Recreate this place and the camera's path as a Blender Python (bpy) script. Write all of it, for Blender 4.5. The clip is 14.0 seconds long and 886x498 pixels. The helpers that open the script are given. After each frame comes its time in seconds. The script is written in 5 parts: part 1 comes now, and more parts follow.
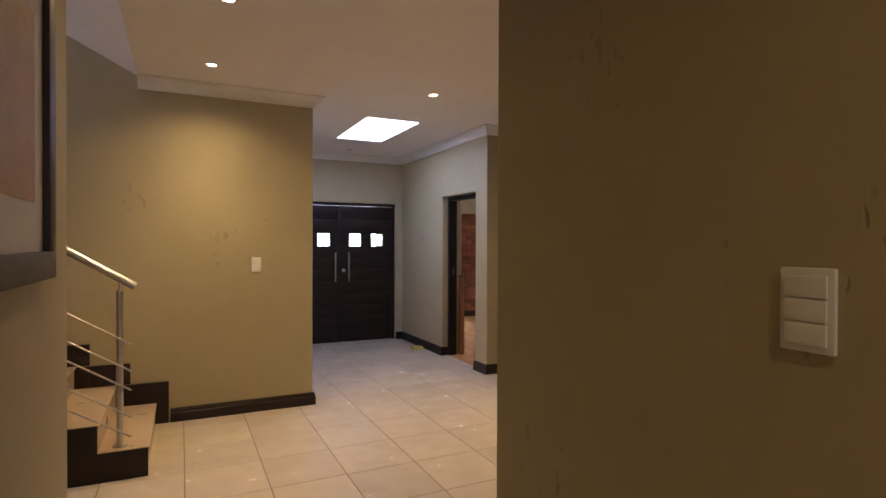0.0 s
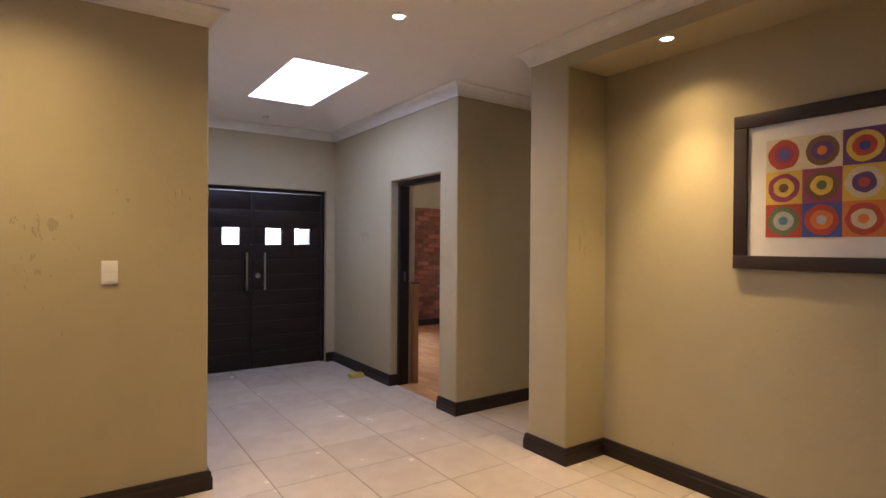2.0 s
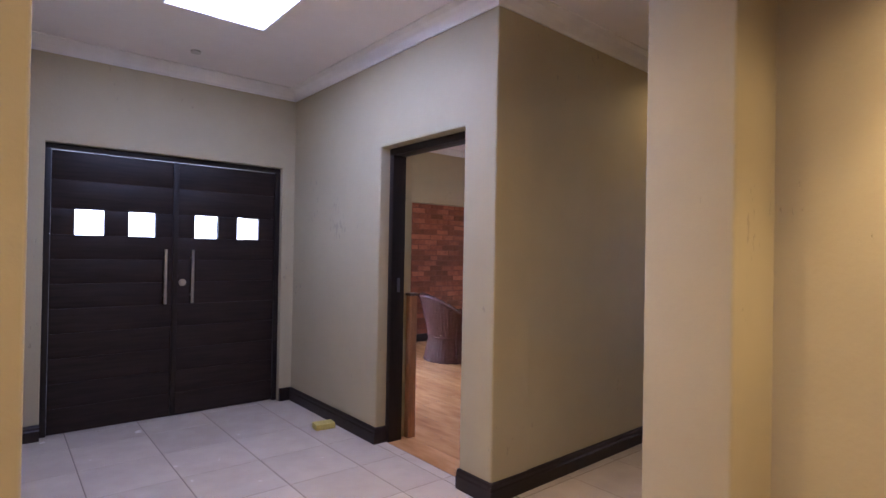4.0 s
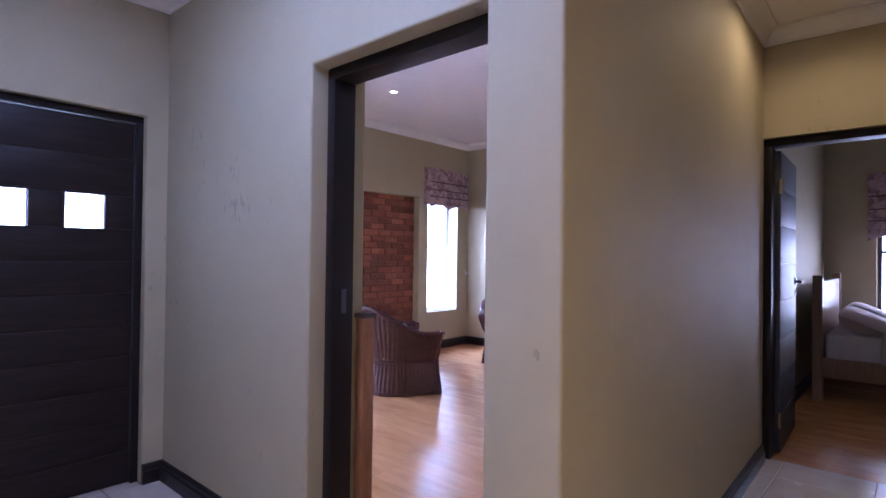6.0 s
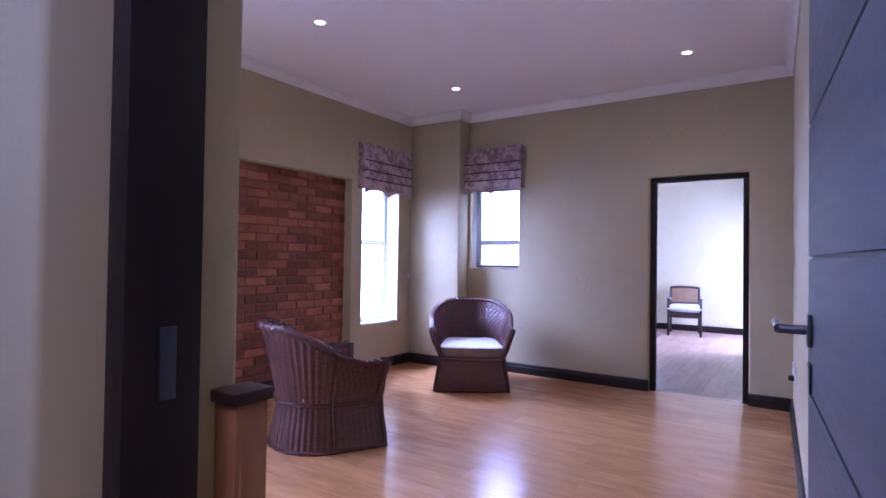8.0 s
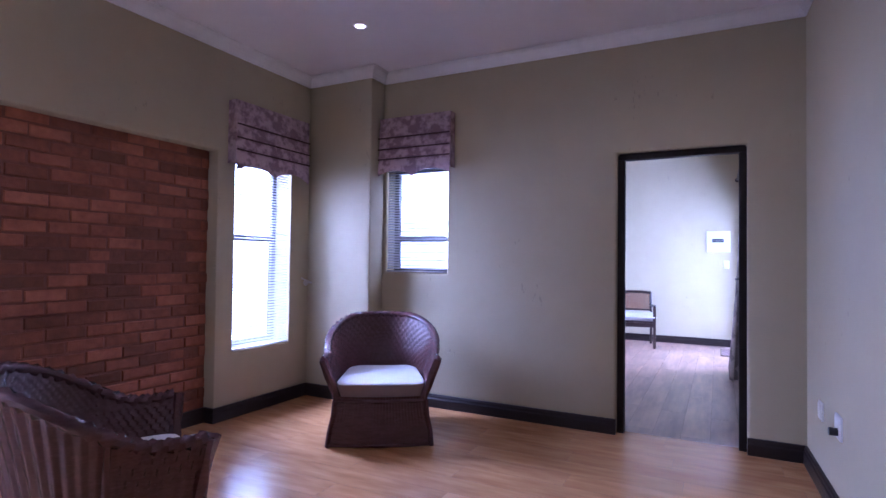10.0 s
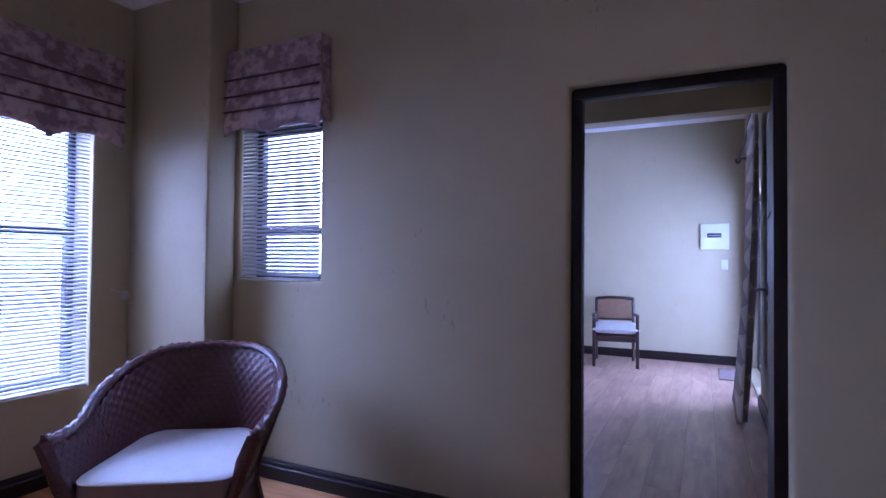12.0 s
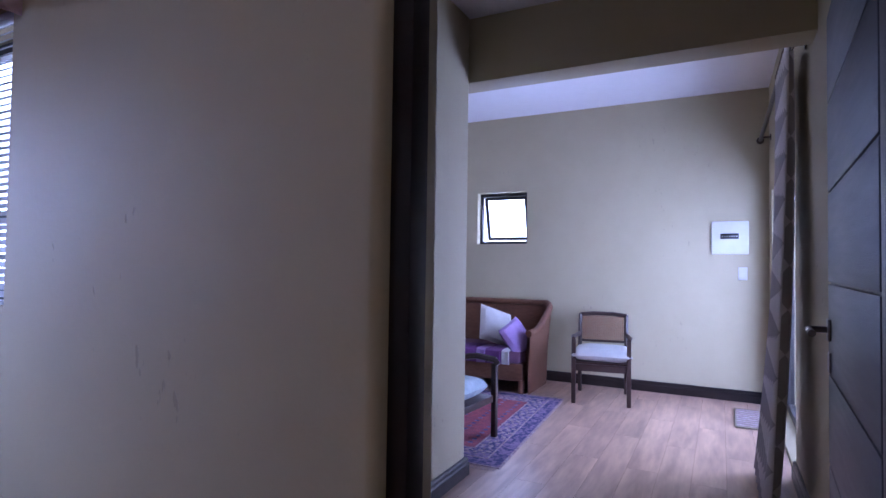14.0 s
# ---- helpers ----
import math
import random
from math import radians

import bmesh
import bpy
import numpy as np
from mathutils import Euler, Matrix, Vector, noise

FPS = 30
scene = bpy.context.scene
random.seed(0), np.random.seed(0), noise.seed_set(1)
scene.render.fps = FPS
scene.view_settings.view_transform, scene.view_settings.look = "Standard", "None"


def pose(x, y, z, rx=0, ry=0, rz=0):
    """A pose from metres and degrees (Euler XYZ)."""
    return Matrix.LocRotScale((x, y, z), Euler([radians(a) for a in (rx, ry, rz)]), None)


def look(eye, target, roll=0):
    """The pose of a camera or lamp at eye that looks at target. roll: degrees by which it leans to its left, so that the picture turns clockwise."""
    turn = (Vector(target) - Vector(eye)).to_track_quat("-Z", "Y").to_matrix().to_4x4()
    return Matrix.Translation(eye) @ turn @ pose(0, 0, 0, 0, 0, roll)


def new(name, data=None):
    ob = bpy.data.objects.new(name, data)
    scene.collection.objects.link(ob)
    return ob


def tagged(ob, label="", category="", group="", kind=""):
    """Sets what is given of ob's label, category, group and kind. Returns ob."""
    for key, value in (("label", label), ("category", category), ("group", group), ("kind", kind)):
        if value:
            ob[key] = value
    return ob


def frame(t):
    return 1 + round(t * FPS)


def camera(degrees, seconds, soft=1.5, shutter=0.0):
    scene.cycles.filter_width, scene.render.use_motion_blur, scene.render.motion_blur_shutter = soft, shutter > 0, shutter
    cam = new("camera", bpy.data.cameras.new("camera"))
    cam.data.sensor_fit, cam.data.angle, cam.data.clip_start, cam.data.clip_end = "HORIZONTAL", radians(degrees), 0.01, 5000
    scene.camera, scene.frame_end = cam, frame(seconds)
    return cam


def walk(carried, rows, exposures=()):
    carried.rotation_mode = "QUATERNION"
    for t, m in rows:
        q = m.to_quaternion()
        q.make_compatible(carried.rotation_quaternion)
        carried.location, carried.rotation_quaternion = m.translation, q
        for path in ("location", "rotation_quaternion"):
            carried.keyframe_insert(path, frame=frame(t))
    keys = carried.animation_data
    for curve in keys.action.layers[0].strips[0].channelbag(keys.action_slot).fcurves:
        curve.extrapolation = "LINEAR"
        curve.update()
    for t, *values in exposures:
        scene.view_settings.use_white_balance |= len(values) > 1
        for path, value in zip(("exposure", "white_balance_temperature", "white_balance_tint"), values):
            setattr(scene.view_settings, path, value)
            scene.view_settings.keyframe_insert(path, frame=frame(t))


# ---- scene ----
cam = camera(78.7, 14.0)
PATH = [
    (0, (-0.409, -0.42, 1.457), (0.463, 1.38, 1.441), 0.2),
    (0.5, (-0.32, -0.021, 1.463), (0.615, 1.747, 1.446), 0.3),
    (1, (-0.222, 0.375, 1.453), (0.786, 2.103, 1.437), 0.4),
    (1.5, (-0.106, 0.752, 1.446), (0.963, 2.443, 1.429), 0.4),
    (2, (0.018, 1.147, 1.439), (1.148, 2.798, 1.423), 0.4),
    (2.2, (0.077, 1.287, 1.438), (1.217, 2.93, 1.424), 0.4),
    (4.3, (0.706, 2.989, 1.335), (2.011, 4.504, 1.351), 0.8),
    (4.5, (0.774, 3.134, 1.332), (2.102, 4.629, 1.348), 0.6),
    (5, (0.961, 3.477, 1.327), (2.346, 4.92, 1.347), 0.7),
    (5.5, (1.164, 3.802, 1.318), (2.613, 5.18, 1.342), 0.7),
    (6, (1.398, 4.117, 1.309), (2.895, 5.443, 1.331), 0.7),
    (6.5, (1.636, 4.431, 1.304), (3.18, 5.702, 1.329), 0.7),
    (7, (1.894, 4.729, 1.286), (3.482, 5.945, 1.312), 0.8),
    (7.5, (2.155, 4.996, 1.279), (3.778, 6.163, 1.308), 0.9),
    (8, (2.408, 5.201, 1.26), (4.072, 6.31, 1.294), 0.8),
    (10.5, (4.156, 5.83, 1.254), (5.948, 6.717, 1.3), 0.6),
    (11, (4.578, 5.855, 1.261), (6.374, 6.734, 1.307), 0.5),
    (11.5, (5.005, 5.879, 1.278), (6.803, 6.753, 1.322), 0.6),
    (12, (5.45, 5.893, 1.282), (7.25, 6.764, 1.322), 0.5),
    (12.5, (5.871, 5.888, 1.291), (7.671, 6.758, 1.331), 0.5),
    (13, (6.293, 5.874, 1.276), (8.09, 6.75, 1.324), 0.5),
    (13.5, (6.688, 5.851, 1.302), (8.48, 6.738, 1.346), 0.7),
    (14, (7.02, 5.852, 1.301), (8.797, 6.768, 1.358), 0.8),
]

EXPOSURES = [(0, -0.05, 6250, 26), (2.2, 0.22, 6200, 27), (5, 0.48, 5150, 36), (7, 0.28, 4900, 40), (8, 0.15, 4950, 46), (11, -0.6, 4700, 44), (12.5, -1.05, 4650, 42), (14, -1.0, 5000, 40)]
walk(cam, [(t, look(eye, target, roll)) for t, eye, target, roll in PATH], exposures=EXPOSURES)

# ---- world, daylight and lamps ----
world = bpy.data.worlds.new("sky")
scene.world = world
world.use_nodes = True
wn = world.node_tree
sky = wn.nodes.new("ShaderNodeTexSky")
sky.sky_type, sky.sun_disc = "NISHITA", False
sky.sun_elevation, sky.sun_rotation = radians(42), radians(150)
wn.nodes["Background"].inputs["Strength"].default_value = 0.12
wn.links.new(sky.outputs[0], wn.nodes["Background"].inputs["Color"])

sun = new("sun", bpy.data.lights.new("sun", "SUN"))
sun.data.energy, sun.data.angle, sun.data.color = 1.2, radians(12), (1, 0.95, 0.88)
sun.matrix_world = look((0, 0, 20), (-7, 11, 2))


def window_lamp(name, eye, target, w, h, watts, color=(0.64, 0.78, 1.0)):
    lamp = new(name, bpy.data.lights.new(name, "AREA"))
    lamp.data.shape, lamp.data.size, lamp.data.size_y = "RECTANGLE", w, h
    lamp.data.energy, lamp.data.color = watts, color
    lamp.matrix_world = look(eye, target)
    return lamp


def spot_lamp(name, x, y, z, watts, color=(1.0, 0.72, 0.36), degrees=100, blend=0.7):
    lamp = new(name, bpy.data.lights.new(name, "SPOT"))
    lamp.data.energy, lamp.data.color = watts, color
    lamp.data.spot_size, lamp.data.spot_blend, lamp.data.shadow_soft_size = radians(degrees), blend, 0.03
    lamp.matrix_world = look((x, y, z), (x, y + 0.0001, 0))
    return lamp


window_lamp("daylight_window_1", (7.08, 10.10, 2.05), (7.13, 8.3, 0.75), 1.1, 1.3, 560)
window_lamp("daylight_window_3", (3.70, 10.10, 2.05), (4.2, 8.3, 0.6), 1.1, 1.3, 185)
window_lamp("daylight_window_2", (8.62, 8.16, 2.10), (7.0, 8.16, 0.9), 0.8, 0.9, 60)
window_lamp("daylight_sitting_window", (13.5, 8.2, 1.9), (9, 8.0, 0.7), 0.8, 0.8, 85)
window_lamp("daylight_glass_door", (12.0, 4.95, 1.2), (12.0, 8, 0.0), 1.8, 2.0, 235)
window_lamp("daylight_bedroom", (9.75, 4.05, 1.45), (5.5, 4.2, 0.7), 1.0, 1.5, 30, (1.0, 0.93, 0.88))
window_lamp("daylight_skylight", (1.635, 5.63, 2.80), (1.635, 5.631, 0), 0.58, 1.22, 23, (0.42, 0.60, 1.0))
# fill high in the stairwell, added to brighten its ceiling; its window is unseen
window_lamp("stair_fill_lamp", (-4.36, 3.25, 3.65), (-1, 3.3, 2.4), 1.4, 1.2, 26, (0.72, 0.80, 1.0))
# added fill inside the closed back wall, which has no opening
window_lamp("fill_behind", (-0.17, -3.15, 1.2), (-0.1, 0, 1.0), 0.8, 1.9, 5, (0.9, 0.9, 1.0))

WARM = (1.0, 0.745, 0.315)
FOYER_LIGHTS = [(-0.205, 3.93), (1.60, 3.935), (-0.18, 2.73)]
# unseen downlight behind the start, added to brighten the near walls
BACK_FILL_LIGHTS = [(-0.17, -1.25)]
HALL_LIGHTS = [(4.72, 4.49)]
LOUNGE_LIGHTS = [(5.12, 8.10), (6.915, 8.08), (7.09, 5.985), (5.12, 5.985)]
for lx, ly in FOYER_LIGHTS:
    spot_lamp("downlight_lamp", lx, ly, 2.755, 44, WARM, 150, 1.0)
    spot_lamp("downlight_beam", lx, ly, 2.755, 50, WARM, 92, 1.0)
for lx, ly in BACK_FILL_LIGHTS:
    spot_lamp("downlight_lamp", lx, ly, 2.755, 46, WARM, 150, 1.0)
for lx, ly in HALL_LIGHTS:
    spot_lamp("downlight_lamp", lx, ly, 2.755, 11, WARM, 165, 0.6)
spot_lamp("downlight_lamp", 2.76, 2.947, 2.58, 26, WARM, 130, 1.0)
spot_lamp("downlight_beam", 2.76, 2.947, 2.58, 130, WARM, 74, 1.0)
for lx, ly in LOUNGE_LIGHTS:
    spot_lamp("downlight_lamp", lx, ly, 2.915, 7, (1, 0.80, 0.60), 140, 1.0)


# ---- materials ----
def material(name, color, rough=0.6, metal=0.0, alt=None, grain=8.0, coarse=1.2, bump=0.1, fine=120.0, mix=0.5, per_object=0.0, stretch=(1, 1, 1), spec=0.5, sheen=0.0):
    m = bpy.data.materials.new(name)
    m.use_nodes = True
    n, l = m.node_tree.nodes, m.node_tree.links
    b = n["Principled BSDF"]
    b.inputs["Metallic"].default_value = metal
    b.inputs["Specular IOR Level"].default_value = spec
    b.inputs["Sheen Weight"].default_value = sheen
    tc = n.new("ShaderNodeTexCoord")
    mp = n.new("ShaderNodeMapping")
    mp.inputs["Scale"].default_value = stretch
    l.new(tc.outputs["Object"], mp.inputs["Vector"])
    big = n.new("ShaderNodeTexNoise")
    big.inputs["Scale"].default_value, big.inputs["Detail"].default_value = coarse, 5
    mid = n.new("ShaderNodeTexNoise")
    mid.inputs["Scale"].default_value, mid.inputs["Detail"].default_value = grain, 6
    tiny = n.new("ShaderNodeTexNoise")
    tiny.inputs["Scale"].default_value, tiny.inputs["Detail"].default_value = fine, 3
    for node in (big, mid, tiny):
        l.new(mp.outputs[0], node.inputs["Vector"])
    add = n.new("ShaderNodeMath")
    add.operation = "ADD"
    l.new(big.outputs[0], add.inputs[0])
    l.new(mid.outputs[0], add.inputs[1])
    ramp = n.new("ShaderNodeValToRGB")
    ramp.color_ramp.elements[0].position, ramp.color_ramp.elements[1].position = 0.5 - 0.5 * (1 - mix) + 0.2, 0.5 + 0.5 * (1 - mix) + 0.2
    alt = alt or tuple(c * 0.86 for c in color)
    ramp.color_ramp.elements[0].color, ramp.color_ramp.elements[1].color = (*alt, 1), (*color, 1)
    half = n.new("ShaderNodeMath")
    half.operation = "MULTIPLY"
    half.inputs[1].default_value = 0.7
    l.new(add.outputs[0], half.inputs[0])
    l.new(half.outputs[0], ramp.inputs[0])
    out = ramp.outputs[0]
    if per_object:
        info = n.new("ShaderNodeObjectInfo")
        hsv = n.new("ShaderNodeHueSaturation")
        rng = n.new("ShaderNodeMapRange")
        rng.inputs["To Min"].default_value, rng.inputs["To Max"].default_value = 1 - per_object, 1 + per_object
        l.new(info.outputs["Random"], rng.inputs["Value"])
        l.new(rng.outputs[0], hsv.inputs["Value"])
        l.new(out, hsv.inputs["Color"])
        out = hsv.outputs[0]
        shift = n.new("ShaderNodeVectorMath")
        shift.operation = "ADD"
        mul = n.new("ShaderNodeMath")
        mul.operation = "MULTIPLY"
        mul.inputs[1].default_value = 37.0
        l.new(info.outputs["Random"], mul.inputs[0])
        l.new(tc.outputs["Object"], shift.inputs[0])
        l.new(mul.outputs[0], shift.inputs[1])
        l.new(shift.outputs[0], mp.inputs["Vector"])
    l.new(out, b.inputs["Base Color"])
    rr = n.new("ShaderNodeMapRange")
    rr.inputs["To Min"].default_value, rr.inputs["To Max"].default_value = max(rough - 0.08, 0.02), min(rough + 0.08, 1)
    l.new(mid.outputs[0], rr.inputs["Value"])
    l.new(rr.outputs[0], b.inputs["Roughness"])
    if bump:
        bp = n.new("ShaderNodeBump")
        bp.inputs["Strength"].default_value, bp.inputs["Distance"].default_value = bump, 0.01
        sm = n.new("ShaderNodeMath")
        sm.operation = "ADD"
        l.new(tiny.outputs[0], sm.inputs[0])
        l.new(mid.outputs[0], sm.inputs[1])
        l.new(sm.outputs[0], bp.inputs["Height"])
        l.new(bp.outputs[0], b.inputs["Normal"])
    return m


def glowing(name, color, strength):
    m = bpy.data.materials.new(name)
    m.use_nodes = True
    b = m.node_tree.nodes["Principled BSDF"]
    b.inputs["Base Color"].default_value = (*color, 1)
    b.inputs["Emission Color"].default_value = (*color, 1)
    b.inputs["Emission Strength"].default_value = strength
    return m


def clear_glass(name, rough=0.02):
    m = bpy.data.materials.new(name)
    m.use_nodes = True
    b = m.node_tree.nodes["Principled BSDF"]
    b.inputs["Base Color"].default_value = (0.95, 0.98, 1, 1)
    b.inputs["Roughness"].default_value = rough
    b.inputs["Transmission Weight"].default_value = 1.0
    b.inputs["IOR"].default_value = 1.45
    return m


PAINT = material("wall_paint", (0.46, 0.398, 0.258), 0.66, spec=0.3, alt=(0.415, 0.356, 0.227), grain=5, coarse=0.9, fine=45, bump=0.10, mix=0.35)


def add_chips(m):
    """Small knocks and scratches in painted plaster, with their own shape."""
    n, l = m.node_tree.nodes, m.node_tree.links
    b = n["Principled BSDF"]
    tc = n.new("ShaderNodeTexCoord")
    mp = n.new("ShaderNodeMapping")
    mp.inputs["Scale"].default_value = (1, 1, 0.42)
    l.new(tc.outputs["Object"], mp.inputs["Vector"])
    small = n.new("ShaderNodeTexNoise")
    small.inputs["Scale"].default_value, small.inputs["Detail"].default_value = 38, 2
    area = n.new("ShaderNodeTexNoise")
    area.inputs["Scale"].default_value = 1.7
    l.new(mp.outputs[0], small.inputs["Vector"])
    l.new(tc.outputs["Object"], area.inputs["Vector"])
    both = n.new("ShaderNodeMath")
    both.operation = "MULTIPLY"
    l.new(small.outputs[0], both.inputs[0])
    l.new(area.outputs[0], both.inputs[1])
    cut = n.new("ShaderNodeMapRange")
    cut.inputs["From Min"].default_value, cut.inputs["From Max"].default_value = 0.431, 0.466
    l.new(both.outputs[0], cut.inputs["Value"])
    old = b.inputs["Base Color"].links[0].from_socket
    mix = n.new("ShaderNodeMixRGB")
    mix.inputs["Color2"].default_value = (0.22, 0.19, 0.15, 1)
    soft = n.new("ShaderNodeMath")
    soft.operation = "MULTIPLY"
    soft.inputs[1].default_value = 0.35
    l.new(cut.outputs[0], soft.inputs[0])
    l.new(soft.outputs[0], mix.inputs["Fac"])
    l.new(old, mix.inputs["Color1"])
    l.new(mix.outputs[0], b.inputs["Base Color"])
    bump = n.new("ShaderNodeBump")
    bump.invert = True
    bump.inputs["Strength"].default_value, bump.inputs["Distance"].default_value = 0.6, 0.004
    l.new(cut.outputs[0], bump.inputs["Height"])
    l.new(b.inputs["Normal"].links[0].from_socket, bump.inputs["Normal"])
    l.new(bump.outputs[0], b.inputs["Normal"])


add_chips(PAINT)
CEIL = material("ceiling_paint", (0.85, 0.82, 0.83), 0.8, alt=(0.81, 0.78, 0.79), bump=0.04)
CORNICE = material("cornice_paint", (0.82, 0.81, 0.80), 0.6, bump=0.02)
BASE = material("dark_skirting", (0.022, 0.013, 0.011), 0.38, alt=(0.014, 0.009, 0.008), grain=14, bump=0.1, stretch=(1, 1, 6), spec=0.3)
DARKWOOD = material("dark_door_wood", (0.030, 0.019, 0.016), 0.42, alt=(0.014, 0.009, 0.008), grain=5, coarse=2.0, fine=60, bump=0.12, stretch=(1, 1, 14), mix=0.6, spec=0.22)
SLATE = material("slate_stained_door_wood", (0.046, 0.051, 0.066), 0.48, alt=(0.026, 0.030, 0.041), grain=5, coarse=2, fine=60, bump=0.15, stretch=(1, 1, 12), mix=0.5)
FRAMEWOOD = material("door_frame_wood", (0.020, 0.013, 0.011), 0.4, alt=(0.011, 0.008, 0.007), grain=6, bump=0.1, stretch=(8, 8, 1), spec=0.25)
TILE = material("floor_tile_ceramic", (0.58, 0.50, 0.41), 0.24, alt=(0.49, 0.41, 0.33), grain=7, coarse=1.6, fine=80, bump=0.05, mix=0.45, per_object=0.05)
GROUT = material("grout", (0.20, 0.15, 0.11), 0.85, bump=0.3)
LAMINATE = material("laminate_plank", (0.57, 0.295, 0.12), 0.23, alt=(0.35, 0.155, 0.055), grain=3.6, coarse=0.9, fine=40, bump=0, stretch=(5, 1, 1), mix=0.5, per_object=0.06, spec=0.65)
LAMINATE2 = material("grey_laminate_plank", (0.52, 0.34, 0.235), 0.34, alt=(0.24, 0.14, 0.095), grain=3.4, coarse=1.2, fine=40, bump=0, stretch=(1, 6, 1), mix=0.55, per_object=0.12)
SUBFLOOR = material("subfloor", (0.10, 0.06, 0.035), 0.8)
BRICK = material("clay_brick", (0.34, 0.12, 0.06), 0.85, alt=(0.19, 0.062, 0.034), grain=22, coarse=5, fine=160, bump=0.6, mix=0.5, per_object=0.45)
MORTAR = material("mortar", (0.26, 0.10, 0.06), 0.95, alt=(0.16, 0.065, 0.042), grain=25, bump=0.7)
STEEL = material("brushed_steel", (0.62, 0.60, 0.58), 0.3, 1.0, bump=0.03, stretch=(1, 1, 20))
PLASTIC = material("white_plastic", (0.78, 0.77, 0.74), 0.35, bump=0.0)
BLACK = material("black_plastic", (0.012, 0.012, 0.014), 0.4, bump=0.0)
GLASS = clear_glass("window_glass")
ALU = material("dark_aluminium", (0.06, 0.055, 0.055), 0.4, 0.6, bump=0.02)
SLAT = material("blind_slat", (0.44, 0.44, 0.46), 0.4, bump=0.0)
LAMPGLOW = glowing("lamp_glass", (1.0, 0.88, 0.66), 14)
LAMPGLOW2 = glowing("led_lamp_glass", (1.0, 0.95, 0.9), 12)
SKYPANE = glowing("skylight_diffuser", (0.93, 0.96, 1.0), 4.5)
OUTSIDE = glowing("bright_outdoors", (0.80, 0.90, 1.0), 6.5)
GRASS = material("outdoor_ground", (0.10, 0.12, 0.05), 0.9, alt=(0.16, 0.13, 0.08), coarse=0.5, bump=0.5)


# ---- mesh helpers ----
def box(bm, x0, x1, y0, y1, z0, z1, bevel=0.0):
    m = Matrix.Translation(((x0 + x1) / 2, (y0 + y1) / 2, (z0 + z1) / 2)) @ Matrix.Diagonal((abs(x1 - x0), abs(y1 - y0), abs(z1 - z0), 1))
    r = bmesh.ops.create_cube(bm, size=1, matrix=m)
    if bevel:
        es = list({e for v in r["verts"] for e in v.link_edges})
        bmesh.ops.bevel(bm, geom=es, offset=bevel, segments=2, affect="EDGES", profile=0.6)
    return r["verts"]


def rod(bm, a, b, r, r2=None, n=12):
    a, b = Vector(a), Vector(b)
    d = b - a
    m = Matrix.Translation((a + b) / 2) @ d.to_track_quat("Z", "Y").to_matrix().to_4x4()
    return bmesh.ops.create_cone(bm, cap_ends=True, segments=n, radius1=r, radius2=r if r2 is None else r2, depth=d.length, matrix=m)["verts"]


def mesh_of(name, bm, mat, smooth=False):
    me = bpy.data.meshes.new(name)
    bmesh.ops.recalc_face_normals(bm, faces=bm.faces)
    bm.to_mesh(me)
    bm.free()
    me.materials.append(mat)
    if smooth:
        me.shade_smooth()
        me.set_sharp_from_angle(angle=radians(40))
    return me


def thing(name, x, y, z, rz=0, label="", category="", group="", kind=""):
    ob = new(name)
    ob.empty_display_size = 0.1
    ob.matrix_world = pose(x, y, z, 0, 0, rz)
    return tagged(ob, label, category, group, kind)


def part(name, bm, mat, parent, label="", smooth=False):
    ob = new(name, mesh_of(name, bm, mat, smooth))
    ob.parent = parent
    return tagged(ob, label)


def bpart(name, mat, parent, dims, bevel=0.004, label=""):
    bm = bmesh.new()
    for d in dims if isinstance(dims[0], tuple) else [dims]:
        box(bm, *d, bevel=bevel)
    return part(name, bm, mat, parent, label, smooth=bevel > 0)


def structure(name, bm, mat, label, smooth=False):
    return tagged(new(name, mesh_of(name, bm, mat, smooth)), label, "", "", "structure")


